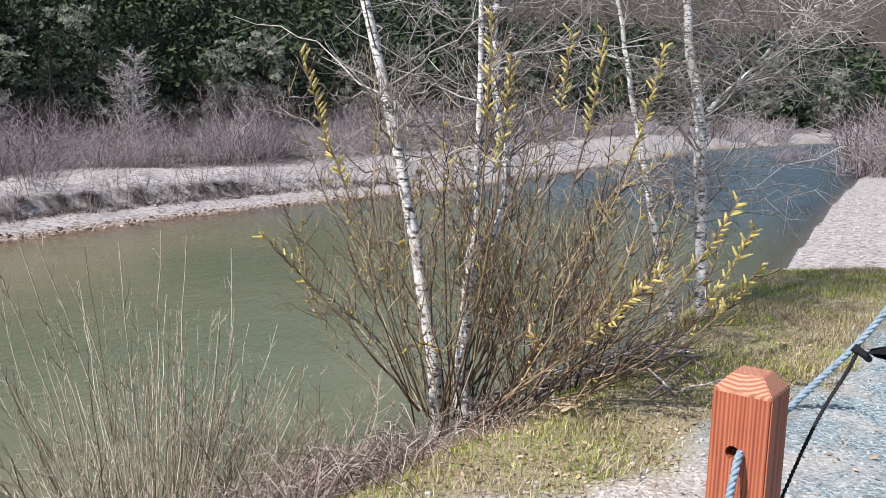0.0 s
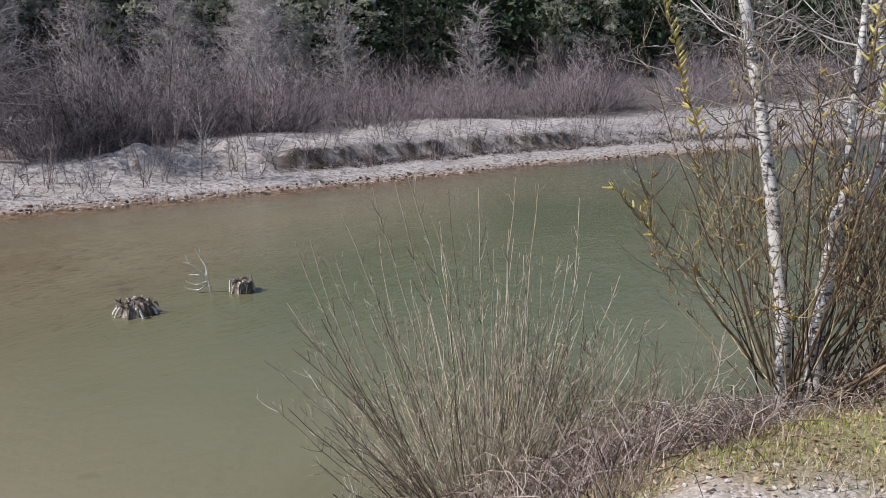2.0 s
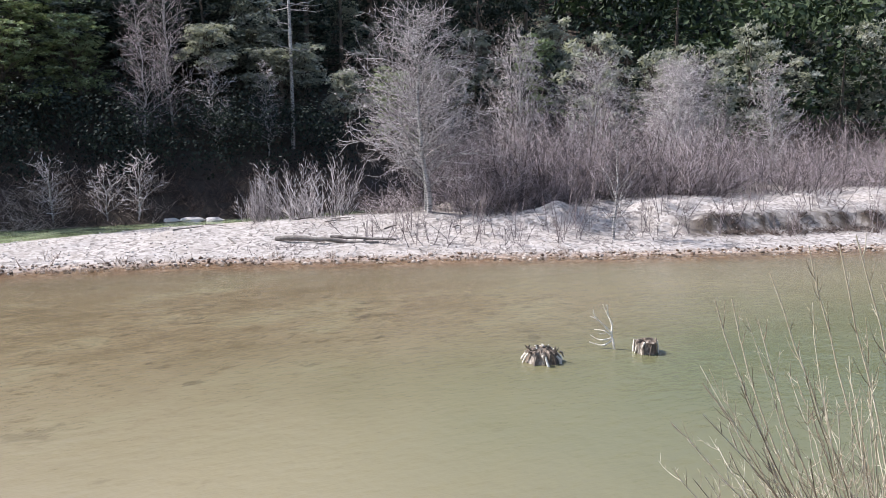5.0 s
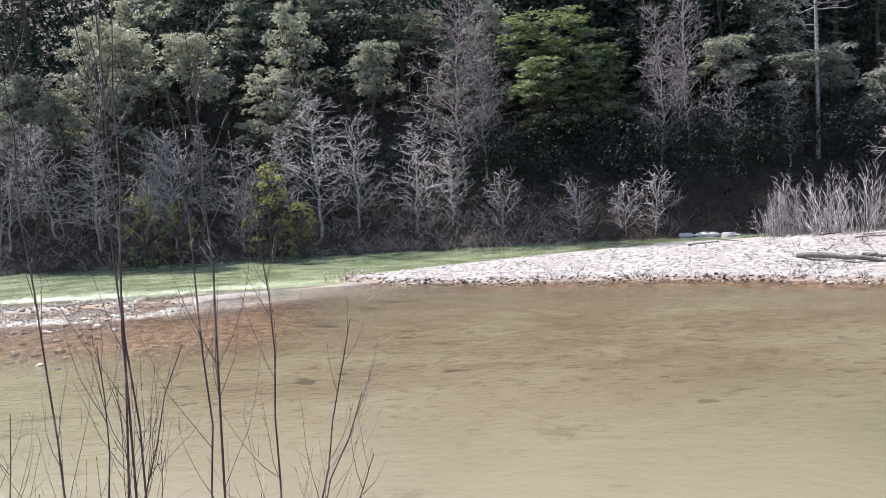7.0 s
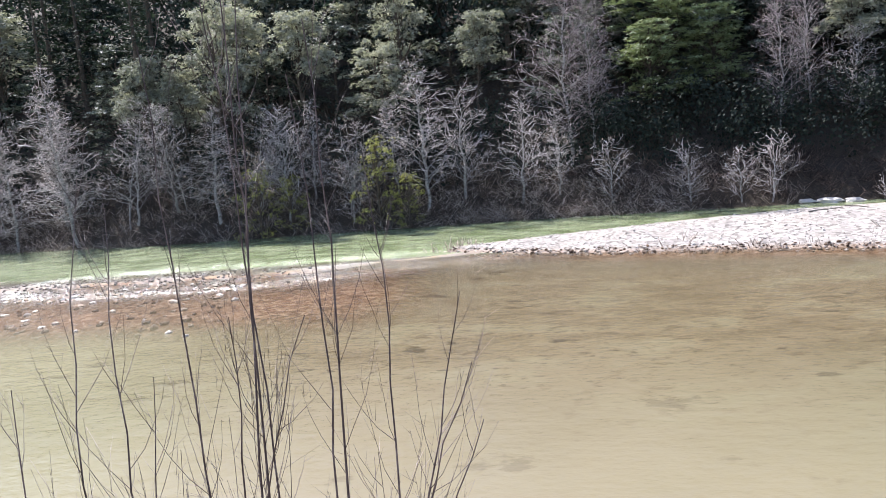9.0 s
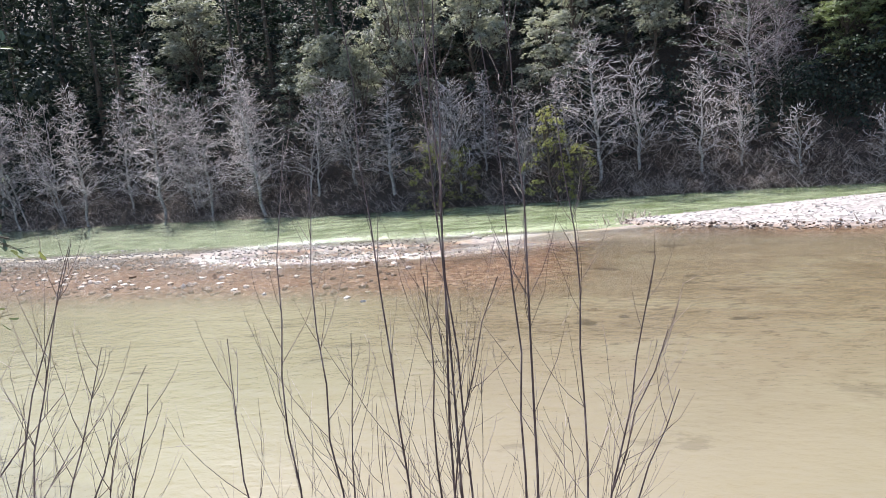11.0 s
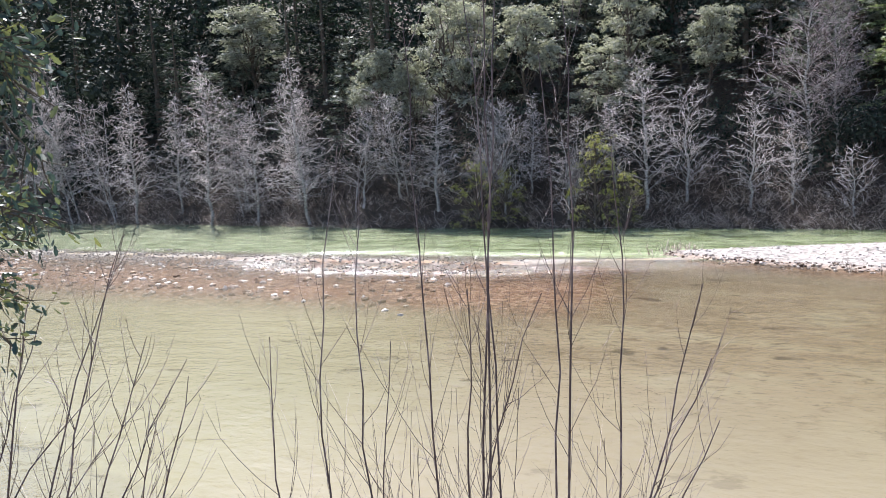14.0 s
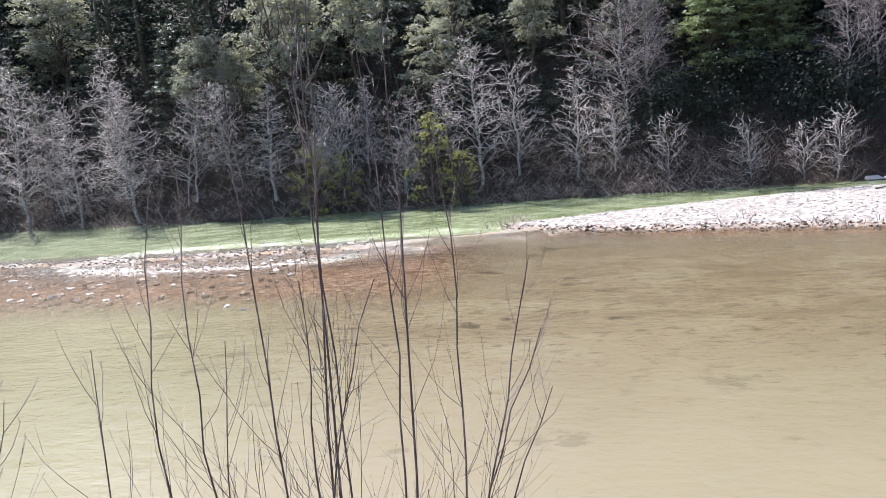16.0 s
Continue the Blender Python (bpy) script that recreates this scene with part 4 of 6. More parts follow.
for i, x, y, s in ((0, -33.6, 0.95, 1.05), (1, -32.9, 3.9, 1.0), (0, -32.7, 5.7, 0.85), (1, -32.5, 6.8, 1.05), (1, -34.0, -9.9, 1.1)):
    smalls.put(i, x, y, R.uniform(0, 360), s)
for x, y, h in ((-33.3, -8.4, 1.25), (-33.0, -13.8, 1.0), (-33.2, -7.3, 0.75), (-33.6, -12.4, 0.8)):
    yellows.put(0, x, y, R.uniform(0, 360), h)

# alders and clumps on the bar
alders = Stock(bare_tree(R, 7.0, 3.4, 84, -0.12, M_ALDERTWIG, "broad leafless alder with drooping grey twigs on the bar", 14, "alder_tree", 0.11, twig_r=0.0095, twiglets=6))
alders.put(0, -24.6, 14.9, 30, 1.0, 1.0)
alders.put(0, -33.0, 36.0, 200, 0.95, 1.0)
alders.put(0, -26.5, 15.9, 130, 0.68, 0.80)
alders.put(0, -26.2, 20.2, 80, 0.55, 0.92)
rounds.put(0, -24.5, 27.0, 200, 1.0, 0.95)
alders.put(0, -30.0, 33.0, 250, 0.95, 0.95)
rounds.put(0, -25.0, 34.0, 70, 1.1, 1.05)
alders.put(0, -29.0, 27.0, 10, 0.8, 0.9)
rounds.put(0, -21.5, 41.0, 170, 1.2, 1.1)
clumps.put(0, -28.0, 12.0, 20, 1.1, 1.12)
clumps.put(0, -28.7, 10.2, 140, 0.5, 0.85)
dark_trees = Stock(bare_tree(R, 3.6, 1.05, 26, 0.75, M_THICKSTEM, "small dark leafless tree on the cobble edge", 8, "small_bare_tree", 0.05, twig_r=0.009, twiglets=4))
dark_trees.put(0, -18.3, 17.6, 90)
scrubs = Stock(*[thicket_shrub(R, 2.3, 0.8, 10, M_THICKSTEM, "thin bare shrub standing on the cobbles", 7, "bar_shrub", 0.008, 0.55, 0.6, 0.12) for _ in range(2)])
for k, (x, y, h) in enumerate(((-21.6, 11.0, 0.6), (-20.4, 12.3, 0.8), (-20.6, 14.0, 1.0), (-19.5, 14.6, 0.7), (-18.9, 16.2, 0.75), (-19.8, 17.0, 1.1), (-18.0, 19.0, 0.8), (-18.6, 20.4, 1.0), (-17.3, 20.6, 0.7), (-17.6, 22.5, 1.1), (-16.2, 23.0, 0.8),
                              (-16.6, 25.4, 1.0), (-15.2, 25.8, 0.9), (-15.0, 28.0, 1.1), (-13.8, 28.6, 0.8), (-13.6, 31.0, 1.1), (-12.2, 32.0, 0.9), (-11.9, 34.4, 1.2), (-10.2, 35.6, 0.9), (-9.6, 38.4, 1.1), (-22.6, 12.6, 0.7))):
    tagged(scrubs.put(k, x, y, R.uniform(0, 360), 1.0, h), group="thin shrubs on the bar")

# the thicket behind the gravel berm, in ranks that follow the bar's edge
bar_line = [Vector((x, y, 0)) for x, y in BAR_NEAR[3:15]]
for k in range(108):
    t = (k + R.random()) / 108
    p, d = along(bar_line, t ** 1.35)
    start = 5.8 + 4.5 * max(0.0, min(1.0, (p.y - 22) / 12)) + (4.0 if p.y < 13 else 0.0)
    off = start + (R.uniform(0, 4.0) if k % 2 else R.uniform(3.0, 17.0))
    q = p + Vector((-d.y, d.x, 0)) * off
    if math.degrees(math.atan2(-q.x, q.y)) > 61.5 - 4 * R.random() or (q.x < -30.0 and q.y < 18):
        continue
    s = R.choice((0.55, 0.8, 0.9, 1.0, 1.2)) * R.uniform(0.9, 1.1)
    thickets.put(k % 5, q.x, q.y, R.uniform(0, 360), (0.6 + 0.45 * s), s * (0.60 if q.y < 16 else 0.94))

# ---- the wooded hill: crowns that can be told apart, then the ranks behind ----
# x, y, height of the top above the eye's level, width of the crown; domes first, then deep crowns
DOMES = ((-40.7, -16.9, 9.1, 4.5), (-39.9, -13.3, 8.6, 3.7), (-40.3, -4.8, 7.7, 2.8), (-44.0, -2.8, 9.5, 3.6), (-37.6, -18.9, 6.1, 2.6), (-38.4, 11.7, 5.6, 3.0), (-39.7, 14.1, 5.7, 3.7), (-37.5, 14.2, 4.5, 3.8),
         (-37.9, 15.9, 4.4, 2.5), (-44.6, 15.0, 8.7, 4.8), (-36.0, 17.2, 2.7, 2.4), (-45.6, 20.6, 8.8, 4.5), (-48.8, -18.2, 12.6, 6.0), (-49.5, -7.4, 11.9, 5.5), (-49.1, 9.9, 10.6, 5.1), (-38.4, -20.9, 7.0, 3.2), (-44.7, -33.8, 11.4, 5.4))
DEEPS = ((-37.6, -17.4, 9.1, 4.2), (-41.2, -8.8, 9.7, 3.5), (-38.5, -9.2, 6.3, 3.5), (-44.1, 1.2, 9.8, 3.3),
         (-48.4, -12.8, 11.8, 4.1), (-39.5, 24.5, 5.5, 3.6), (-42.0, 29.0, 7.5, 4.2), (-45.5, 37.0, 8.5, 4.6))
for k, (x, y, top, wide) in enumerate(DOMES + DEEPS):
    fronts.put(k % 2 if k < len(DOMES) else 2 + k % 2, x, y, R.uniform(0, 360), wide / 4.0, top=top)
for x, y, top, wide in ((-41.0, 4.4, 8.6, 6.6), (-39.0, 3.4, 4.6, 4.0), (-39.6, 6.2, 4.0, 3.6), (-36.6, 19.8, 4.6, 3.2), (-42.5, 33.5, 7.5, 4.2)):
    bright_fronts.put(0, x, y, R.uniform(0, 360), wide / 4.4, top=top)
for k in range(30):
    y = -46 + 2.5 * k + R.uniform(-1.0, 1.0)
    x = (-40.2, -42.6, -45.0)[k % 3] + R.uniform(-0.9, 0.9) - (4.0 if y < -36 else 0.0) - 0.10 * max(0.0, y - 12)
    mids.put(k, x, y, R.uniform(0, 360), R.uniform(0.65, 0.95), R.uniform(0.40, 0.68), lean=(R.uniform(-5, 5), R.uniform(-5, 5)))
for x, y, h in ((-41.0, -37.0, 9.5), (-43.5, -41.0, 11), (-40.5, -45.0, 10), (-45.5, -46.0, 12), (-42.0, -51.0, 11), (-47.0, -52.0, 12), (-42.5, -29.5, 10), (-40.6, -22.6, 10.5), (-45.0, -30.5, 12), (-48.0, -38.0, 12), (-47.0, -25.0, 12), (-43.5, 18.5, 10), (-47.5, 24.5, 12), (-46.5, 36.0, 12), (-51.0, 0.5, 11), (-50.0, 12.0, 11)):
    firs.put(R.randrange(2), x, y, R.uniform(0, 360), R.uniform(0.8, 1.05), h / 14.0)


def hill_foliage(rng, line, offs, clumps_, per, leaf, material, name, label, tall=(1.0, 9.0), big=1.0):
    """The mass of foliage behind the trees that can be told apart."""
    spots = []
    for _ in range(clumps_):
        p, d = along(line, rng.random())
        q = p + Vector((-d.y, d.x, 0)) * rng.uniform(*offs)
        spots.append((q.x, q.y))
    g = Geo()
    for (x, y), z in zip(spots, land(spots)[0]):
        far = max(1.0, math.hypot(x, y) / 55.0)
        c = Vector((x, y, z + rng.uniform(*tall) * min(far, 1.6)))
        clump(g, c, rng.uniform(0.7, 1.5) * far * big, per, leaf * far * big, rng)
    return tagged(g.done(name, material, smooth=False), label, "woods", kind="stuff")


bank_line = [Vector((x, y, 0)) for x, y in FOREST[2:13]]
# foliage between and behind the crowns, its shade put into the leaf colour
hill_foliage(R, bank_line, (2.2, 6.5), 650, 60, 0.15, M_SHADEOAK, "bank_understory", "leafy understory with shade-darkened leaf colour at the foot of the bank", (0.2, 2.6))
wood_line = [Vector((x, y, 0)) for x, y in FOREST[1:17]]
hill_foliage(R, wood_line[:11], (10.5, 27.0), 1300, 46, 0.27, M_SHADEOAK, "bank_woods", "dense evergreen foliage on the steep bank, leaf colour darkened for shade", (0.5, 5.0))
hill_foliage(R, wood_line[10:], (3.0, 36.0), 900, 44, 0.30, M_SHADEOAK, "hillside_woods", "dense evergreen woods on the hillside, leaf colour darkened for shade", (0.6, 6.0), 1.1)
hill_foliage(R, [Vector((-58, -140, 0)), Vector((-44, -95, 0)), Vector((-38, -62, 0)), Vector((-36, -42, 0))], (0.0, 26.0), 700, 44, 0.34, M_SHADEOAK, "downstream_woods", "dense woods along the bank downstream, leaf colour darkened for shade", (0.4, 8.0), 1.1)
hill_foliage(R, wood_line, (12.0, 34.0), 700, 48, 0.30, M_FIR, "hillside_firs", "dense dark conifer foliage on the hillside", (1.0, 6.0))
far_line = [Vector((-40, 50, 0)), Vector((-38, 75, 0)), Vector((-24, 120, 0)), Vector((20, 185, 0)), Vector((110, 235, 0))]
hill_foliage(R, far_line, (0.0, 42.0), 1300, 40, 0.30, M_DARKGREEN, "upstream_woods", "dense dark green woods on the slope upstream", (0.6, 7.0), 1.5)
forest_line = [Vector((x, y, 0)) for x, y in FOREST[2:16]]
for k in range(54):
    t = (k + R.random()) / 54
    p, d = along(forest_line, t)
    off = R.choice((10.0, 13.0, 17.0, 22.0)) + R.uniform(-1.2, 1.2)
    q = p + Vector((-d.y, d.x, 0)) * off
    far = max(1.0, (q.xy.length - 40) / 60)
    if R.random() < 0.30:
        firs.put(k % 2, q.x, q.y, R.uniform(0, 360), R.uniform(0.7, 0.95), R.uniform(0.6, 0.85))
    else:
        (oaks if R.random() < 0.8 else brights).put(k, q.x, q.y, R.uniform(0, 360), R.uniform(0.7, 1.0), R.uniform(0.55, 0.85))
# tall trees added up the hill to keep the sun off the lower woods; tops unseen
for k in range(46):
    y = -88 + 3.0 * k + R.uniform(-1.2, 1.2)
    x = -53.5 - 4.0 * (k % 2) + R.uniform(-1.2, 1.2) + (0.0 if y < 20 else -0.25 * (y - 20))
    low = 0.62 if y < -7 else 1.0
    if k % 5 in (0, 2):
        firs.put(k, x, y, R.uniform(0, 360), R.uniform(1.0, 1.3), low * R.uniform(1.25, 1.6))
    else:
        oaks.put(k, x, y, R.uniform(0, 360), R.uniform(1.0, 1.25), low * R.uniform(1.7, 2.2))
# a nearer rank added to shade the shore woods upstream; tops unseen
for k in range(10):
    oaks.put(k, -47.0 + R.uniform(-1.0, 1.0), 2 + 3.4 * k + R.uniform(-1, 1), R.uniform(0, 360), R.uniform(1.0, 1.2), R.uniform(1.1, 1.4))
# crowns that stand out along the foot of the slope upstream
for k in range(15):
    p, d = along([Vector((-37, 34, 0)), Vector((-40, 50, 0)), Vector((-38, 75, 0)), Vector((-25, 116, 0))], (k + 0.5) / 15)
    q = p + Vector((-d.y, d.x, 0)) * R.uniform(0.5, 4.0)
    if k % 3 == 1:
        firs.put(k, q.x, q.y, R.uniform(0, 360), R.uniform(0.9, 1.2), R.uniform(0.6, 0.9))
    else:
        brights.put(k, q.x, q.y, R.uniform(0, 360), R.uniform(0.8, 1.2), R.uniform(0.8, 1.2))
# the far woods upstream
for k in range(20):
    t = (k + R.random()) / 20
    q = Vector((-30, 95, 0)).lerp(Vector((140, 232, 0)), t) + Vector((-0.64, 0.77, 0)) * R.uniform(2, 34)
    if k % 3:
        (oaks if k % 2 else brights).put(k, q.x, q.y, R.uniform(0, 360), R.uniform(1.2, 1.7), R.uniform(1.2, 1.8))
    else:
        firs.put(k, q.x, q.y, R.uniform(0, 360), R.uniform(1.2, 1.5), R.uniform(1.1, 1.6))
for k in range(26):
    t = (k + R.random()) / 26
    q = Vector((-14, 70, 0)).lerp(Vector((75, 150, 0)), t) + Vector((-0.67, 0.74, 0)) * R.uniform(8, 22)
    far_shrubs.put(k, q.x, q.y, R.uniform(0, 360), R.uniform(1.0, 1.5), R.uniform(0.9, 1.4))
far_shrubs.put(0, 21.5, 77.5, 0, 1.0, 0.62, z=WATER_Z, label="low reddish leafless shrub standing in the river")
for x, y, s in ((21.0, 57.5, 1.0), (22.8, 60.0, 1.3), (23.4, 55.5, 1.2), (26.0, 66.0, 1.6), (27.5, 60.0, 1.5), (25.0, 62.5, 1.5), (28.0, 71.0, 1.7)):
    far_shrubs.put(0, x, y, R.uniform(0, 360), s * 1.15, s * 1.05)

# examples that found no spot above stand deep in the woods
for n, kind in enumerate((greys, smalls, rounds, clumps, thickets, fronts, bright_fronts, mids, far_shrubs, oaks, brights, firs, yellows, opens, alders)):
    for i, ob in enumerate(kind.examples):
        if id(ob) not in kind.seen:
            kind.put(i, -60.0 - 3 * i, -30.0 + 4 * n, 0)

# ---- the undergrowth along the far shore ----


def bank_brush(rng, line, offs, count, h, material, name, label, thin=0.010):
    """A tangle of twigs and dead stalks along a bank, one uncountable mass."""
    spots = []
    for _ in range(count):
        p, d = along(line, rng.random())
        q = p + Vector((-d.y, d.x, 0)) * rng.uniform(*offs)
        spots.append((q.x, q.y))
    zs = land(spots)[0]
    g = Geo()
    for (x, y), z in zip(spots, zs):
        s = Vector((x, y, z - 0.05))
        for _ in range(6):
            a = rng.uniform(0, 6.283)
            w = Vector((math.cos(a), math.sin(a), rng.uniform(0.15, 1.3))).normalized()
            ln = h * rng.uniform(0.35, 1.1)
            m = s + w * ln * 0.6
            g.bent(s, m, m + (w + rand_dir(rng) * 0.9).normalized() * ln * 0.5, thin)
            g.spike(m, m + rand_dir(rng) * ln * 0.5, thin * 0.65)
    ob = g.done(name, material)
    return tagged(ob, label, "undergrowth", kind="stuff")


far_bank = [Vector((x, y, 0)) for x, y in FOREST[2:11]]
bank_brush(R, far_bank, (0.0, 3.2), 1300, 0.75, M_BRUSH, "bank_undergrowth", "dark tangled undergrowth and dead stalks along the far bank")
bank_brush(R, far_bank[:6], (-0.1, 2.2), 1100, 0.75, M_DEBRIS, "bank_debris", "tan and grey heap of dead branches at the foot of the far trees", 0.009)
bank_brush(R, far_bank[:7], (0.1, 3.2), 600, 0.95, M_BRAMBLE, "bank_twigs", "brown bare twigs tangled along the far bank", 0.008)
berm_line = [Vector((x, y, 0)) for x, y in BAR_NEAR[4:12]]
bank_brush(R, berm_line[4:], (2.0, 3.2), 900, 0.28, M_BRUSH, "bar_brush", "dark low brush and drift between the gravel banks")
bank_brush(R, berm_line, (0.3, 6.0), 170, 0.55, M_THICKSTEM, "bar_twigs", "sparse bare twigs standing on the cobbles", 0.006)

# ---- stones ----
ICO = bmesh.new()
bmesh.ops.create_icosphere(ICO, subdivisions=1, radius=1.0)
ICO_V = np.array([v.co[:] for v in ICO.verts])
ICO_F = np.array([[v.index for v in f.verts] for f in ICO.faces])
ICO.free()


def stones(name, spots, sizes, material, label, category, sink=0.3, seed=1, flat=(0.45, 0.8)):
    """Many small stones as one mass: each a lumpy flattened ball of twenty faces."""
    rs = np.random.RandomState(seed)
    n = len(spots)
    z = land(spots)[0]
    v = ICO_V[None] * rs.uniform(0.75, 1.2, (n, len(ICO_V), 1))
    v = v * np.stack([np.ones(n), rs.uniform(0.6, 1.0, n), rs.uniform(*flat, n)], 1)[:, None]
    a = rs.uniform(0, 6.283, n)
    c, s = np.cos(a)[:, None], np.sin(a)[:, None]
    v = np.stack([v[..., 0] * c - v[..., 1] * s, v[..., 0] * s + v[..., 1] * c, v[..., 2]], -1) * np.asarray(sizes)[:, None, None]
    v += np.column_stack([spots, z + np.asarray(sizes) * sink])[:, None]
    f = ICO_F[None] + (np.arange(n) * len(ICO_V))[:, None, None]
    me = bpy.data.meshes.new(name)
    me.from_pydata(v.reshape(-1, 3).tolist(), [], f.reshape(-1, 3).tolist())
    me.materials.append(material)
    return tagged(new(name, me), label, category, kind="stuff")


def spread(n, line, lo, hi, rs, power=1.0):
    line = np.array(line, float)
    seg = np.hypot(*np.diff(line, axis=0).T)
    cum = np.concatenate([[0], np.cumsum(seg)])
    u = rs.uniform(0, cum[-1], n)
    i = np.clip(np.searchsorted(cum, u) - 1, 0, len(seg) - 1)
    d = (line[i + 1] - line[i]) / seg[i][:, None]
    p = line[i] + d * (u - cum[i])[:, None]
    off = lo + (hi - lo) * rs.uniform(0, 1, n) ** power
    return p + np.stack([-d[:, 1], d[:, 0]], 1) * off[:, None]


RS = np.random.RandomState(3)
bar_spots = spread(6500, BAR_NEAR[:12], 0.05, 9.0, RS, 1.4)
stones("bar_cobbles", bar_spots, RS.uniform(0.011, 0.030, len(bar_spots)) * RS.choice([1, 1, 1, 1, 1, 1.7], len(bar_spots)), M_STONE, "white and grey river cobbles strewn over the bar", "cobbles")
edge_spots = spread(2200, BAR_NEAR[:12], -0.30, 0.55, RS)
stones("edge_cobbles", edge_spots, RS.uniform(0.015, 0.055, len(edge_spots)) * RS.choice([0.8, 1, 1.4], len(edge_spots)), M_EDGESTONE, "wet rusty cobbles along the bar's waterline", "cobbles")
shoal_spots = spread(5000, SHOAL, -1.7, 2.1, RS)
shoal_spots = shoal_spots[shoal_spots[:, 1] < -8 - 5 * RS.uniform(0, 1, len(shoal_spots))]
stones("shoal_cobbles", shoal_spots, RS.uniform(0.025, 0.065, len(shoal_spots)), M_SHOAL, "pale cobbles breaking the water on the shoal", "cobbles", 0.25)
red_spots = spread(900, SHOAL[1:], 1.8, 6.8, RS, 1.2)
stones("shallow_cobbles", red_spots, RS.uniform(0.05, 0.14, len(red_spots)), M_BEDSTONE, "rusty cobbles under the shallow water", "cobbles", 0.1)
beach_spots = spread(1500, NEAR_EDGE[13:17], -9.0, -0.1, RS)
stones("beach_cobbles", beach_spots, RS.uniform(0.018, 0.06, len(beach_spots)), M_STONE, "white cobbles on the near beach", "cobbles")
left_spots = spread(1300, NEAR_EDGE[3:6], -4.0, 0.1, RS)
stones("shore_cobbles", left_spots, RS.uniform(0.02, 0.06, len(left_spots)), M_STONE, "white pebbles on the near shore", "cobbles")


def stone(rng, size, material, name, label, category="stone"):
    """One boulder: a lumpy ball with flattened facets."""
    bm = bmesh.new()
    bmesh.ops.create_icosphere(bm, subdivisions=2, radius=1.0)
    k = rng.uniform(0, 50)
    for v in bm.verts:
        v.co *= 0.8 + 0.45 * noise.noise(v.co * 1.3 + Vector((k, 0, 0)))
        v.co = Vector((v.co.x * size, v.co.y * size * 0.75, v.co.z * size * 0.55))
    return tagged(from_bmesh(name, bm, material, None, label), category=category)


shoal_stones = Stock(*[stone(R, 0.15, M_BEDSTONE, "river_stone", "pale rounded stone standing out of the shallow water") for k in range(3)])
for k, (x, y) in enumerate(((-17.7, -15.2), (-17.8, -16.2), (-17.6, -15.7), (-19.9, -20.1), (-20.7, -18.6), (-22.0, -13.6), (-15.6, -8.4), (-16.0, -9.0), (-18.4, -17.6), (-19.2, -19.0),
                            (-18.9, -18.2), (-20.4, -21.5), (-19.6, -22.0), (-21.2, -20.4), (-18.1, -14.0), (-17.2, -12.9), (-16.6, -11.6), (-21.0, -23.5), (-22.1, -11.5), (-19.4, -24.0))):
    tagged(shoal_stones.put(k, x, y, R.uniform(0, 360), R.uniform(0.55, 0.95), R.uniform(0.4, 0.6), z=WATER_Z + 0.005), group="stones in the shallows")
white_rocks = Stock(*[stone(R, 0.42, M_STONE, "boulder", "pale boulder at the mouth of the back channel") for _ in range(2)])
for k, (x, y, s) in enumerate(((-32.4, 7.9, 1.0), (-32.0, 8.7, 1.15), (-31.7, 9.4, 0.9), (-32.7, 7.4, 0.6))):
    tagged(white_rocks.put(k, x, y, 70 + R.uniform(-20, 20), 1.15 * s, 0.6, z=WATER_Z + 0.05), group="pale boulders")

# ---- in the river: stumps, branch, log ----


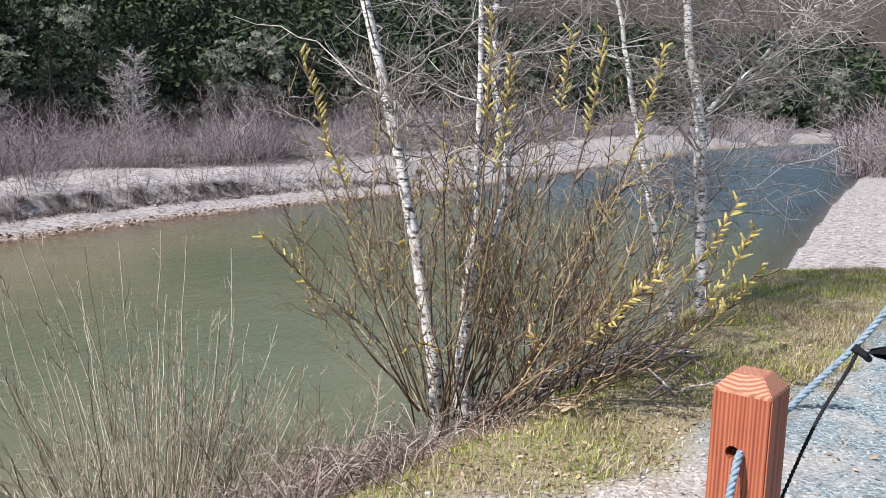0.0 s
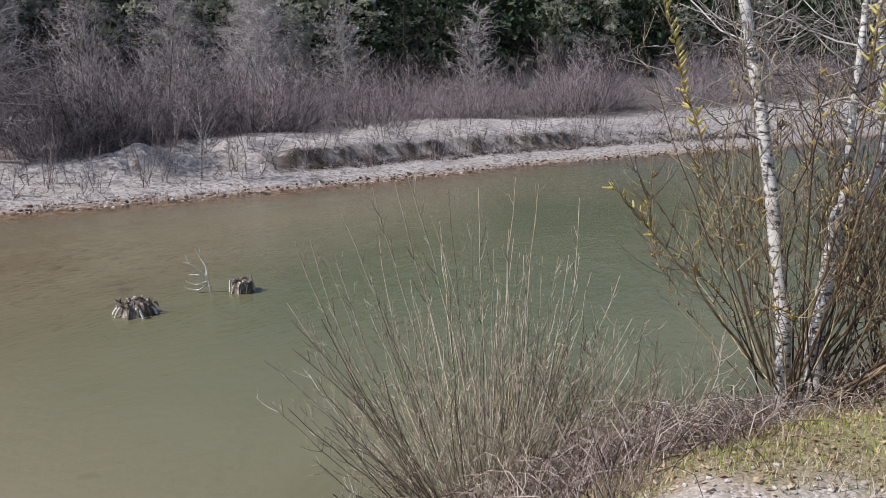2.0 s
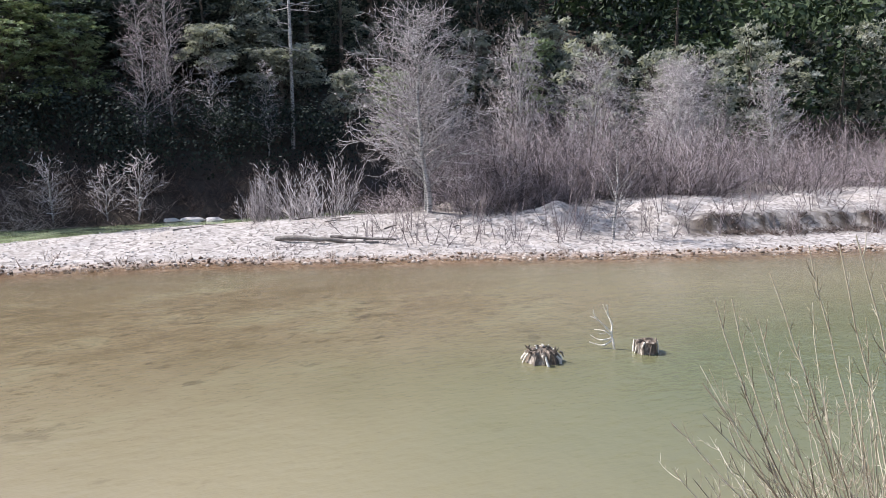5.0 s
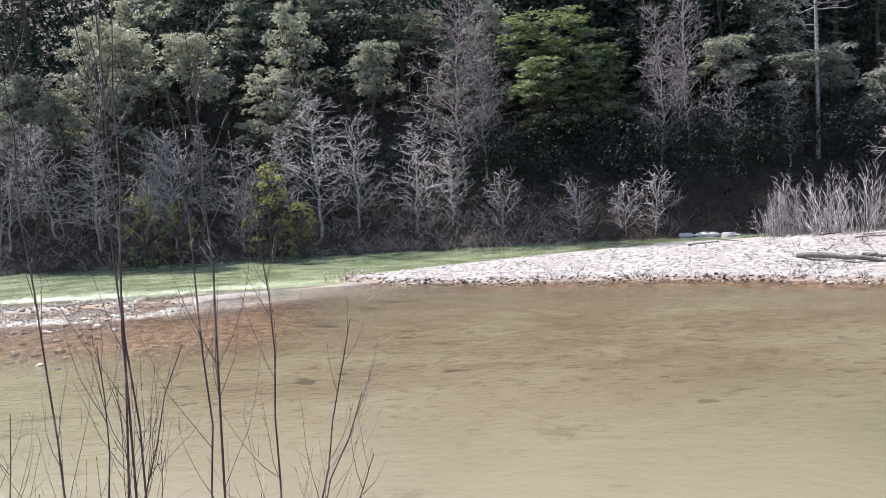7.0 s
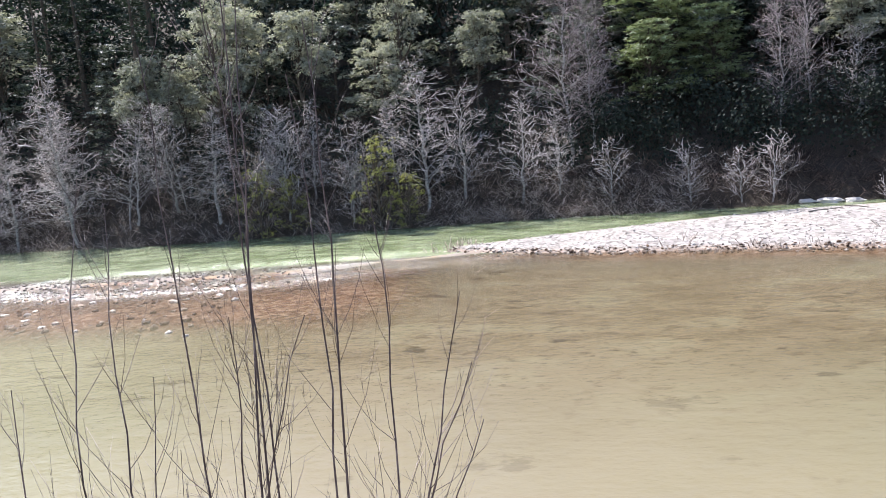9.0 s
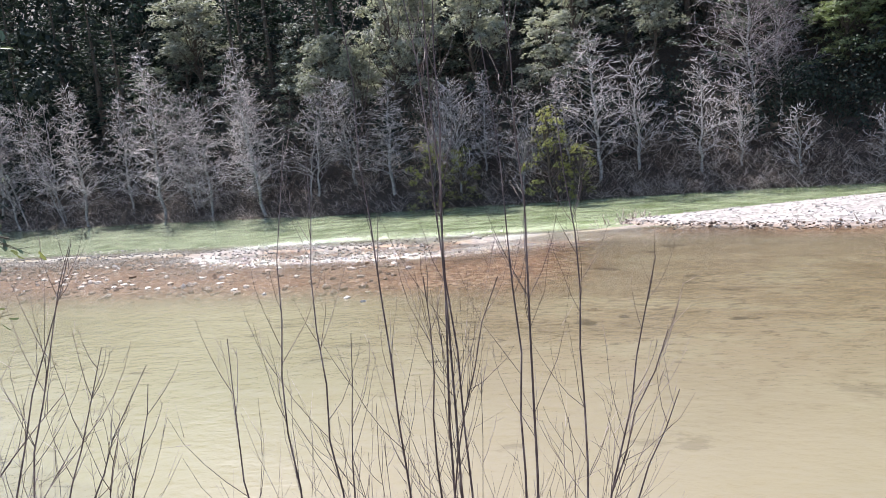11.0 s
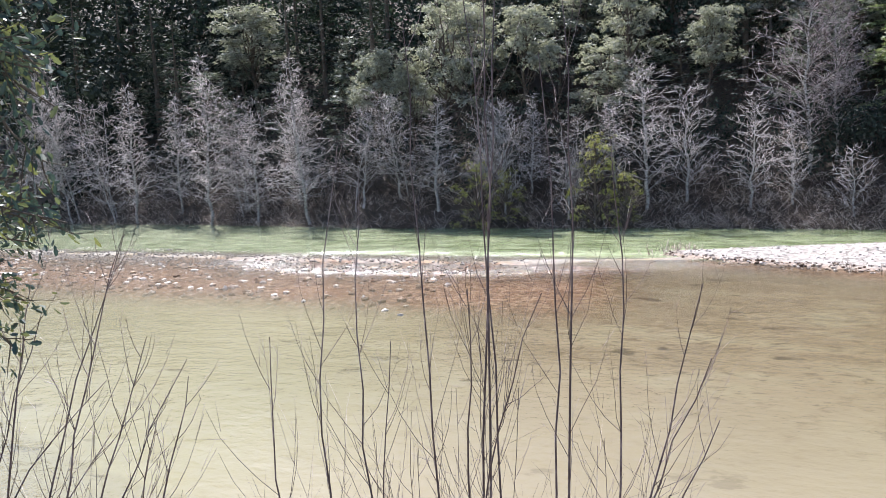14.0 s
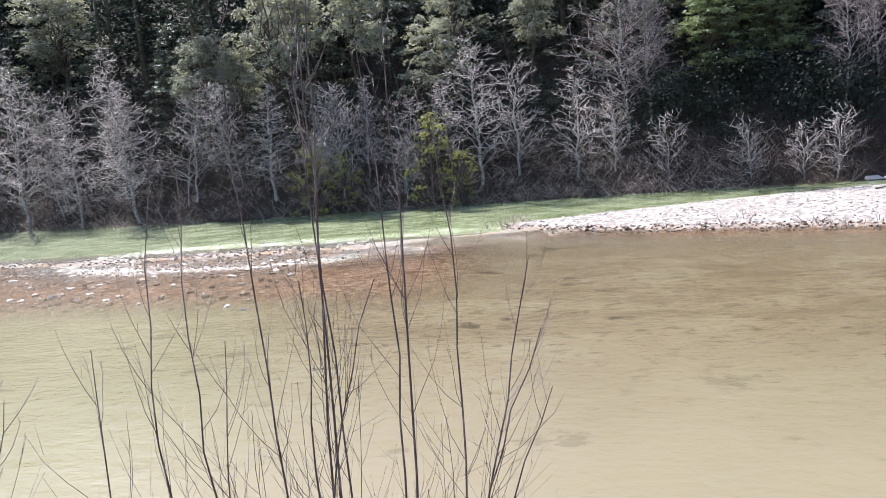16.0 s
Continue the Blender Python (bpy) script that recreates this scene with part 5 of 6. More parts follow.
def stump(rng, x, y, r, h, dome, label):
    """A rotted stump: fluted sides, a broken top (dome: how much it is heaped), pale plates of wood down its sides."""
    root = thing("tree_stump", (x, y, WATER_Z), label, "stump", "stumps in the river")
    bm = bmesh.new()
    n, rings = 48, 9
    vs = []
    k = rng.uniform(0, 30)
    for j in range(rings + 1):
        t = j / rings
        for i in range(n):
            a = 6.2832 * i / n
            flute = 0.16 * noise.noise(Vector((math.cos(a) * 2.2 + k, math.sin(a) * 2.2, 0.4 * t))) + 0.20 * noise.noise(Vector((math.cos(a) * 6 + k, math.sin(a) * 6, 1.5 * t)))
            q = r * (1.0 + 0.18 * (1 - t) ** 2 - (0.06 + 0.25 * dome) * t * t + flute)
            top = h * (1 - 0.35 * dome + 0.16 * noise.noise(Vector((math.cos(a) * 3.7 + k, math.sin(a) * 3.7, 3.0))))
            vs.append(bm.verts.new((q * math.cos(a), q * math.sin(a), -0.35 + (top + 0.35) * t)))
    for j in range(rings):
        for i in range(n):
            m = (i + 1) % n
            bm.faces.new((vs[j * n + i], vs[j * n + m], vs[j * n + n + m], vs[j * n + n + i]))
    last = vs[rings * n:]
    for f, lift in ((0.72, 0.5), (0.38, 0.9)):
        ring = [bm.verts.new((v.co.x * f / (1.0 if f > 0.5 else 0.72), v.co.y * f / (1.0 if f > 0.5 else 0.72), h * (1 - 0.35 * dome * (1 - lift)) * (1 + 0.30 * noise.noise(Vector((i * 0.9, k, f * 9)))))) for i, v in enumerate(last)]
        for i in range(n):
            m = (i + 1) % n
            bm.faces.new((last[i], last[m], ring[m], ring[i]))
        last = ring
    mid = bm.verts.new((0, 0, h * 0.95))
    for i in range(n):
        bm.faces.new((last[i], last[(i + 1) % n], mid))
    from_bmesh("trunk", bm, M_STUMP, root)
    plates = int(40 * r)
    for i in range(plates):
        a = 6.2832 * (i + rng.uniform(-0.3, 0.3)) / plates
        o, side = Vector((math.cos(a), math.sin(a), 0)), Vector((-math.sin(a), math.cos(a), 0))
        z1 = h * (1 - 0.35 * dome) * rng.uniform(0.55, 1.08)
        pts = bow(o * r * (1.0 - 0.2 * dome) + Vector((0, 0, z1)), o * r * 1.10 + side * rng.uniform(-0.03, 0.03) + Vector((0, 0, z1 * 0.5)), o * r * 1.07 + side * rng.uniform(-0.09, 0.09) + Vector((0, 0, -0.08)), 4, rng, 0.006)
        Geo().tube(pts, rng.uniform(0.006, 0.020), rng.uniform(0.008, 0.032), 6, True).done("plate", M_BLEACHED if i % 3 else M_BARK, root)
    for i in range(int(40 * dome)):
        a, q = rng.uniform(0, 6.283), r * math.sqrt(rng.random()) * 0.95
        p = Vector((math.cos(a) * q, math.sin(a) * q, h * (1.0 - 0.33 * dome * (q / r) ** 2)))
        e = p + Vector((rng.uniform(-1, 1) * 0.06, rng.uniform(-1, 1) * 0.06, rng.uniform(-0.07, 0.07)))
        Geo().tube(bow(p, p.lerp(e, 0.5) + rand_dir(rng) * 0.03, e, 3, rng, 0.008), rng.uniform(0.012, 0.024), 0.008, 5, True).done("gnarl", (M_BLEACHED, M_STUMP, M_BARK)[i % 3], root)
    return root


stump(R, -9.66, 7.88, 0.29, 0.21, 0.9, "weathered broken tree stump with gnarled rotten top in the river")
stump(R, -9.16, 9.58, 0.18, 0.19, 0.1, "small pale fluted tree stump standing in the river")
snag = thing("dead_branch", (-9.54, 9.33, WATER_Z), "bleached dead branch sticking out of the river", "branch")
across = Vector((-0.692, -0.722, 0))


def bough(points, r0, r1, name="branch"):
    pts = [across * (1.18 * u) + Vector((0, 0, 1.18 * z)) + rand_dir(R) * 0.012 for u, z in points]
    smooth = [p for a, b, c in zip(pts, pts[1:], pts[2:]) for p in bow((a + b) * 0.5 if a is not pts[0] else a, b, (b + c) * 0.5 if c is not pts[-1] else c, 3)]
    Geo().tube(smooth, r0 * 1.35, r1 * 1.35, 5).done(name, M_BLEACHED, snag)


bough(((0.0, -0.3), (0.03, 0.06), (0.08, 0.20), (0.06, 0.34), (0.15, 0.50), (0.21, 0.63)), 0.017, 0.005, "stem")
bough(((0.06, 0.34), (0.10, 0.42), (0.13, 0.48), (0.155, 0.62)), 0.010, 0.005)
bough(((0.09, 0.22), (0.20, 0.35), (0.29, 0.42), (0.38, 0.44)), 0.012, 0.005)
bough(((0.29, 0.42), (0.32, 0.46), (0.33, 0.53)), 0.008, 0.004)
bough(((0.07, 0.10), (0.16, 0.03), (0.26, 0.05), (0.38, 0.09)), 0.012, 0.005)
bough(((0.08, 0.14), (0.18, 0.12), (0.28, 0.13), (0.37, 0.18)), 0.011, 0.005)
bough(((0.09, 0.19), (0.16, 0.24), (0.25, 0.25), (0.32, 0.26)), 0.009, 0.004)
bough(((0.12, 0.24), (0.17, 0.19), (0.25, 0.20)), 0.007, 0.004)

log = thing("driftwood_log", (-22.3, 9.95, land_z(-22.3, 9.95)), "grey driftwood log lying on the cobbles", "log")
Geo().tube(bow(Vector((-1.15, -1.1, 0.07)), Vector((0.2, -0.1, 0.13)), Vector((1.05, 1.2, 0.03)), 10, R, 0.06), 0.085, 0.05, 8, True).done("trunk", M_DRIFT, log)
for a, dx, dy, dz in ((0.15, -0.30, 0.25, 0.10), (0.55, 0.35, 0.20, 0.12), (0.85, 0.25, 0.45, 0.06)):
    p = Vector((-1.15 + 2.2 * a, -1.1 + 2.3 * a, 0.10))
    Geo().tube(bow(p, p + Vector((dx * 0.5, dy * 0.5, dz * 1.3)), p + Vector((dx, dy, dz)), 4, R, 0.01), 0.035, 0.014, 5, True).done("branch_stub", M_DRIFT, log)
second = thing("driftwood_log", (-21.6, 10.7, land_z(-21.6, 10.7)), "thinner dark driftwood pole lying beside a log", "log")
Geo().tube(bow(Vector((-0.8, -0.55, 0.12)), Vector((0, 0.1, 0.10)), Vector((0.75, 0.8, 0.10)), 8, R, 0.02), 0.05, 0.03, 7, True).done("trunk", M_DRIFT, second)
drift = Geo()
for _ in range(10):
    x, y = spread(1, [(-25.5, 6.0), (-24.0, 11.5), (-21.0, 14.0)], -1.0, 2.5, RS)[0]
    z = land_z(x, y)
    a = R.uniform(0, 3.14)
    d = Vector((math.cos(a), math.sin(a), R.uniform(-0.02, 0.12))) * R.uniform(0.4, 1.1)
    drift.tube([Vector((x, y, z + 0.03)) - d * 0.5, Vector((x, y, z + 0.05)), Vector((x, y, z + 0.03)) + d * 0.5], 0.03, 0.015, 4)
tagged(drift.done("drift_sticks", M_DRIFT), "scattered grey drift sticks on the bar", "driftwood", kind="stuff")
weeds = Stock(*[thicket_shrub(R, 0.5, 0.42, 26, M_BRAMBLE, "small dry brown weed on the bar's edge", 4, "dry_weed") for _ in range(2)])
for k, (x, y, s) in enumerate(((-23.6, 2.5, 1.3), (-22.5, 3.2, 0.9), (-23.0, 1.5, 0.9), (-22.8, 4.3, 1.0), (-22.2, 5.9, 0.9), (-23.5, 0.5, 0.9), (-26.0, -4.4, 1.5), (-26.4, -4.0, 1.2), (-25.7, -4.8, 1.0), (-21.4, 8.0, 0.9), (-19.4, 11.6, 1.0), (-22.6, 2.6, 0.7),
                               (-22.3, 4.9, 0.8), (-21.8, 6.8, 0.7), (-21.2, 7.6, 0.8), (-20.6, 9.3, 0.9), (-20.0, 10.3, 0.7), (-18.8, 12.8, 0.9), (-18.2, 14.0, 0.8), (-17.5, 15.2, 1.0), (-16.9, 16.4, 0.8))):
    tagged(weeds.put(k, x, y, R.uniform(0, 360), s), group="dry weeds on the bar")
dead = thing("dead_fir", (-37.0, 14.9, land_z(-37.0, 14.9)), "tall bare dead conifer with whitish side branches", "tree")
g = Geo()
spar = bow(Vector((0, 0, -0.5)), Vector((0.1, 0, 7)), Vector((0, 0.1, 13.5)), 10, R, 0.05)
g.tube(spar, 0.11, 0.04, 6)
g.done("trunk", M_ALDER, dead)
for k in range(30):
    p, _ = along(spar, R.uniform(0.30, 0.98))
    a = R.uniform(0, 6.283)
    e = p + Vector((math.cos(a), math.sin(a), R.uniform(-0.1, 0.35))) * R.uniform(0.5, 1.9)
    tw = bow(p, p.lerp(e, 0.5) - Vector((0, 0, 0.12)), e, 4, R, 0.07)
    g = Geo()
    g.tube(tw, 0.024, 0.008, 4)
    side_twigs(g, tw, R, 4, 0.35, 0.010, 0.4, 1, 0.2, 1)
    g.done("branch", M_ALDERTWIG, dead)

# ---- the near bank: shrubs, trees, grass ----


def V(*c):
    return Vector(c)


def shrub_stems(geo, rows, r0, rng, twigs, length, n=9, sub=2, wob=0.008, r1=0.0025, sides=5, lo=0.3, spread_=0.8, lift=0.5, single=None, fine=0.48):
    """Stems from rows of foot, lean and tip, with their side twigs. single: a material and a parent, to make each stem a part of its own."""
    out = []
    for row in rows:
        a, c, b = V(*row[:3]), V(*row[3:6]), V(*row[6:9])
        st = bow(a, c, b, n, rng, wob)
        gg = Geo() if single else geo
        gg.tube(st, r0 * rng.uniform(0.8, 1.15), r1, sides)
        side_twigs(gg, st, rng, twigs, length, r0 * fine, lo, 0.97, lift, sub, spread_)
        if single:
            st_ob = gg.done("stem", single[0], single[1])
            out.append((st, st_ob))
        else:
            out.append(st)
    return out


def fan(rng, foot, r_foot, tip_r, tip_z, count, lean=(0, 0), loose=0.16):
    """Rows for shrub_stems: stems that fan out of one foot."""
    rows = []
    for _ in range(count):
        a, q = rng.uniform(0, 6.283), math.sqrt(rng.random())
        o = Vector((math.cos(a), math.sin(a), 0))
        f = Vector(foot) + o * (r_foot * q)
        t = Vector(foot) + o * (tip_r * q * rng.uniform(0.75, 1.1)) + Vector((lean[0], lean[1], rng.uniform(*tip_z) * (1.05 - 0.35 * q)))
        c = (f + t) * 0.5 + o * (0.10 * tip_r) + Vector((0, 0, 0.08 * tip_z[1])) + rand_dir(rng) * (loose * tip_r)
        rows.append((*f, *c, *t))
    return rows


def sapling_shrub(rows, rng, label, extra, r0=0.0070):
    root = thing("sapling_shrub", (0, 0, 0), label, "shrub", "bare saplings on the near bank")
    g = Geo()
    shrub_stems(g, rows, r0, rng, 20, 0.52, 14, 2, 0.010, 0.0014, 6, 0.15, 0.5, 0.5, (M_DARKSTEM, root), 0.19)
    g = Geo()
    shrub_stems(g, extra, r0 * 0.40, rng, 9, 0.34, 8, 2, 0.007, 0.0011, 4, 0.25, 0.5, 0.5, None, 0.4)
    g.done("brushwood", M_DARKSTEM, root)
    return root


SAPLING_A = [
    (-2.28, -1.04, -1.05, -2.46, -1.05, 0.67, -2.44, -1.01, 2.40), (-2.29, -1.05, -1.05, -2.45, -1.13, 0.64, -2.52, -0.98, 2.32),
    (-2.22, -1.21, -1.05, -2.11, -1.69, 0.28, -2.33, -1.51, 1.60), (-2.26, -1.18, -1.05, -2.24, -1.52, 0.23, -2.42, -1.49, 1.51),
    (-2.23, -1.09, -1.05, -2.33, -1.22, 0.45, -2.27, -1.22, 1.96), (-2.33, -1.00, -1.05, -2.62, -0.79, 0.40, -2.62, -0.91, 1.87),
    (-2.27, -0.96, -1.05, -2.49, -0.72, 0.47, -2.39, -0.76, 2.00), (-2.34, -0.90, -1.05, -2.61, -0.56, 0.26, -2.61, -0.68, 1.60)]
SAPLING_B = [
    (-2.33, -0.89, -1.05, -2.57, -0.66, 0.04, -2.60, -0.40, 1.13), (-2.30, -0.87, -1.05, -2.58, -0.77, -0.01, -2.47, -0.36, 0.93),
    (-2.30, -0.83, -1.05, -2.53, -0.73, -0.12, -2.48, -0.34, 0.74), (-2.23, -1.01, -1.05, -2.40, -1.26, 0.12, -2.30, -0.82, 1.14),
    (-2.23, -1.04, -1.05, -2.41, -1.14, 0.06, -2.28, -1.05, 1.15), (-2.15, -1.20, -1.05, -2.04, -1.72, -0.02, -1.98, -1.57, 1.04),
    (-2.26, -1.14, -1.05, -2.19, -1.46, -0.05, -2.40, -1.39, 0.94), (-2.30, -1.06, -1.05, -2.54, -1.00, 0.61, -2.53, -1.14, 2.27)]
SAPLING_D = [
    (-1.72, -2.78, -1.30, -2.05, -2.62, 0.50, -2.17, -2.32, 1.32), (-1.76, -2.74, -1.30, -2.16, -2.30, 0.10, -2.22, -2.12, 0.81), (-1.68, -2.83, -1.30, -1.92, -2.75, 0.40, -2.00, -2.60, 1.16),
    (-1.64, -2.73, -1.30, -1.98, -2.40, 0.30, -2.06, -2.14, 0.99), (-1.62, -2.84, -1.30, -1.38, -2.90, 0.40, -1.50, -2.82, 0.99), (-1.68, -2.70, -1.30, -1.96, -2.20, 0.15, -1.99, -2.07, 0.69), (-1.60, -2.78, -1.30, -1.44, -2.74, 0.45, -1.63, -2.62, 1.15)]
SAPLING_C = [
    (-1.73, -2.78, -1.30, -2.01, -2.93, 0.05, -2.38, -2.53, 1.30), (-1.87, -2.74, -1.30, -2.14, -2.86, -0.18, -2.61, -2.48, 0.75),
    (-1.68, -2.81, -1.30, -1.65, -3.14, -0.11, -2.02, -2.84, 0.96), (-1.64, -2.89, -1.30, -1.87, -3.00, -0.16, -1.74, -3.18, 0.97),
    (-1.73, -2.87, -1.30, -1.84, -3.09, -0.09, -2.27, -2.89, 1.01), (-1.80, -2.85, -1.30, -1.68, -3.22, 0.03, -2.47, -2.80, 0.67),
    (-1.66, -2.77, -1.30, -1.62, -3.12, -0.15, -1.82, -2.82, 0.92), (-1.60, -2.80, -1.30, -1.74, -3.00, -0.23, -1.56, -2.98, 0.83),
    (-1.78, -2.68, -1.30, -1.87, -3.08, -0.17, -2.21, -2.51, 0.56)]
RB = random.Random(21)
sapling_shrub(SAPLING_A + SAPLING_B, RB, "tall slender bare sapling shrub with dark reddish stems", fan(RB, (-2.27, -1.02, -1.1), 0.16, 0.80, (0.9, 2.2), 66))
sapling_shrub(SAPLING_C + SAPLING_D, RB, "spreading bare shrub with dark stems beside an oak", fan(RB, (-1.72, -2.82, -1.35), 0.2, 1.0, (1.0, 2.0), 22), 0.0085)

# the straw-coloured shrub on the bank
STRAW = [
    (-2.09, 3.89, -0.95, -2.70, 3.70, -0.23, -2.87, 3.51, 0.67), (-2.09, 3.95, -0.95, -2.71, 3.72, -0.25, -2.89, 3.67, 0.65), (-2.06, 3.96, -0.95, -2.60, 3.85, -0.28, -2.78, 3.75, 0.55),
    (-2.03, 4.04, -0.95, -2.52, 4.03, -0.12, -2.82, 3.88, 0.78), (-1.99, 4.06, -0.95, -2.43, 4.07, -0.04, -2.67, 3.99, 0.93), (-1.92, 3.99, -0.95, -2.23, 4.02, 0.02, -2.42, 3.85, 1.00),
    (-1.86, 3.96, -0.95, -2.06, 4.00, 0.07, -2.29, 3.78, 1.05)]
STRAW_B = [
    (-1.92, 4.10, -0.95, -2.10, 4.27, -0.08, -2.38, 4.18, 0.76), (-1.86, 4.02, -0.95, -1.99, 4.14, 0.00, -2.01, 4.08, 0.97), (-1.86, 4.07, -0.95, -1.95, 4.28, 0.02, -1.88, 4.29, 1.01),
    (-1.83, 4.09, -0.95, -1.82, 4.32, 0.00, -1.76, 4.35, 0.98), (-1.82, 4.15, -0.95, -1.53, 4.52, -0.08, -1.59, 4.56, 0.88), (-1.98, 3.84, -0.95, -2.44, 3.71, -0.38, -2.73, 3.29, 0.13),
    (-2.01, 3.88, -0.95, -2.50, 3.76, -0.35, -2.82, 3.39, 0.25)]
straw = thing("straw_shrub", (0, 0, 0), "leafless straw-coloured shrub with upright reedy stems", "shrub")
g = Geo()
shrub_stems(g, STRAW + STRAW_B, 0.0064, RB, 10, 0.22, 9, 1, 0.008, 0.003, 5, 0.25, 0.45, 0.6, (M_STRAW, straw))
shrub_stems(g, fan(RB, (-1.95, 4.02, -1.0), 0.34, 1.15, (1.15, 2.0), 105, (-0.10, 0.0), 0.05), 0.0048, RB, 9, 0.17, 8, 1, 0.01, 0.002, 4, 0.25, 0.5, 0.6)
g.done("upright_growth", M_STRAW, straw)
g = Geo()
shrub_stems(g, fan(RB, (-1.9, 4.02, -1.05), 0.42, 1.25, (0.5, 1.45), 150, (0.0, 0.0), 0.08), 0.0048, RB, 11, 0.26, 7, 2, 0.008, 0.003, 3, 0.2, 0.9, 0.35)
shrub_stems(g, fan(RB, (-1.15, 4.45, -0.75), 0.35, 0.75, (0.5, 1.25), 60), 0.0045, RB, 8, 0.22, 6, 2, 0.012, 0.002, 3, 0.2, 0.9, 0.35)
g.done("brushwood", M_STRAW, straw, "pale tangled side twigs")


def bramble(rng, boxes, label):
    g = Geo()
    for x0, y0, x1, y1, h, count in boxes:
        pts = [(rng.uniform(x0, x1), rng.uniform(y0, y1)) for _ in range(count)]
        for (x, y), z in zip(pts, land(pts)[0]):
            a = rng.uniform(0, 6.283)
            o = Vector((math.cos(a), math.sin(a), 0))
            ln, up = rng.uniform(0.2, 0.55), h * rng.uniform(0.3, 1.0)
            s = Vector((x, y, z - 0.02))
            arc = bow(s, s + o * ln * 0.5 + Vector((0, 0, up * 1.6)), s + o * ln + Vector((0, 0, up * rng.uniform(-0.2, 0.6))), 4, rng, 0.02)
            g.tube(arc, 0.0036, 0.0015, 3)
            side_twigs(g, arc, rng, 4, 0.15, 0.0019, 0.1, 1.0, 0.2, 1, 1.0)
    return tagged(g.done("bramble", M_BRAMBLE), label, "undergrowth", kind="stuff")


bramble(RB, ((-1.6, 2.6, -0.75, 4.4, 0.42, 420), (-1.3, 3.6, -0.35, 4.9, 0.30, 380), (-2.5, 1.4, -1.3, 3.2, 0.40, 200), (-2.6, 2.8, -1.4, 4.4, 0.35, 260), (-0.9, 4.4, 0.1, 5.6, 0.25, 240)), "purple-brown tangle of dead bramble canes on the bank")

# the catkin willow
willow = thing("willow_shrub", (0, 0, 0), "large bare willow shrub with yellow catkins at its tips", "shrub")
WILLOW = [
    (-0.50, 4.88, -0.15, -0.79, 4.50, 0.89, -1.12, 4.38, 1.98), (-0.53, 4.88, -0.15, -0.86, 4.51, 0.47, -1.35, 4.30, 1.05), (-0.37, 5.22, -0.15, 0.27, 4.98, 0.91, 0.30, 5.10, 2.17),
    (-0.33, 5.15, -0.15, 0.41, 4.88, 0.87, 0.50, 4.97, 2.15), (-0.29, 5.31, -0.15, 0.65, 5.09, 0.79, 0.85, 5.20, 2.11), (-0.17, 5.07, -0.15, 0.85, 4.86, 0.27, 1.25, 4.73, 1.25)]
WILLOW_B = [
    (-0.16, 4.83, -0.15, 0.97, 4.64, 0.15, 1.24, 4.33, 1.14), (-0.09, 4.91, -0.15, 0.96, 4.77, 0.10, 1.33, 4.45, 0.94), (-0.21, 4.75, -0.15, 0.39, 4.62, 0.37, 0.82, 4.28, 0.93),
    (-0.20, 4.67, -0.15, 0.33, 4.64, 0.30, 0.58, 4.18, 0.68), (-0.40, 4.90, -0.15, -0.11, 4.63, 1.01, -0.13, 4.57, 2.23), (-0.36, 4.82, -0.15, -0.05, 4.59, 0.89, -0.01, 4.45, 1.99)]


def catkins(geo, stem, rng, lo, hi, count, size=0.056, fat=0.0095):
    for i in range(count):
        p, d = along(stem, lo + (hi - lo) * (i + rng.random()) / count)
        o = rand_dir(rng)
        o = (o - d * o.dot(d)).normalized()
        w = (d * 0.8 + o * 0.8 + Vector((0, 0, 0.3))).normalized()
        ln = size * rng.uniform(0.7, 1.25)
        c = p + w * 0.008
        bend = o * (0.18 * ln) + Vector((0, 0, -0.06 * ln))
        geo.tube([c, c + w * ln * 0.25], 0.0030, fat, 5)
        geo.tube([c + w * ln * 0.25, c + w * ln * 0.60 + bend * 0.5, c + w * ln + bend], fat, 0.0036, 5, True)
        for _ in range(7):
            q = c + w * ln * rng.uniform(0.15, 0.9) + bend * 0.4
            geo.spike(q, q + (rand_dir(rng) + w * 0.5).normalized() * 0.016, 0.0028)
        geo.blade(p, (w + rand_dir(rng) * 0.5).normalized(), o, ln * 0.6, 0.006)


g, k, dry = Geo(), Geo(), Geo()
for (st, stem_ob), (lo, hi, n) in zip(shrub_stems(g, WILLOW + WILLOW_B, 0.010, RB, 10, 0.30, 10, 2, 0.010, 0.003, 5, 0.3, 0.7, 0.5, (M_WILLOW, willow)),
                           ((0.66, 0.99, 34), (0.7, 0.98, 8), (0.80, 0.99, 20), (0.76, 0.99, 24), (0.70, 0.99, 34), (0.72, 0.99, 26), (0.74, 0.99, 24), (0.78, 0.99, 20), (0.72, 0.99, 20), (0.74, 0.98, 12), (0.74, 0.99, 22), (0.72, 0.99, 22))):
    for i in range(n):
        kk = Geo()
        catkins(kk, st, RB, lo + (hi - lo) * i / n, lo + (hi - lo) * (i + 1) / n, 1)
        kk.done("catkin", M_CATKIN, stem_ob)
low = shrub_stems(g, fan(RB, (-0.30, 5.02, -0.25), 0.34, 1.45, (0.9, 2.6), 56, (0.10, 0.1), 0.3), 0.0060, RB, 17, 0.42, 8, 2, 0.03, 0.002, 4, 0.3, 0.8, 0.45)
low += shrub_stems(g, fan(RB, (0.25, 5.35, -0.25), 0.30, 1.2, (0.7, 1.9), 42, (0.35, 0.0), 0.3), 0.0058, RB, 17, 0.38, 8, 2, 0.03, 0.002, 4, 0.3, 0.8, 0.45)
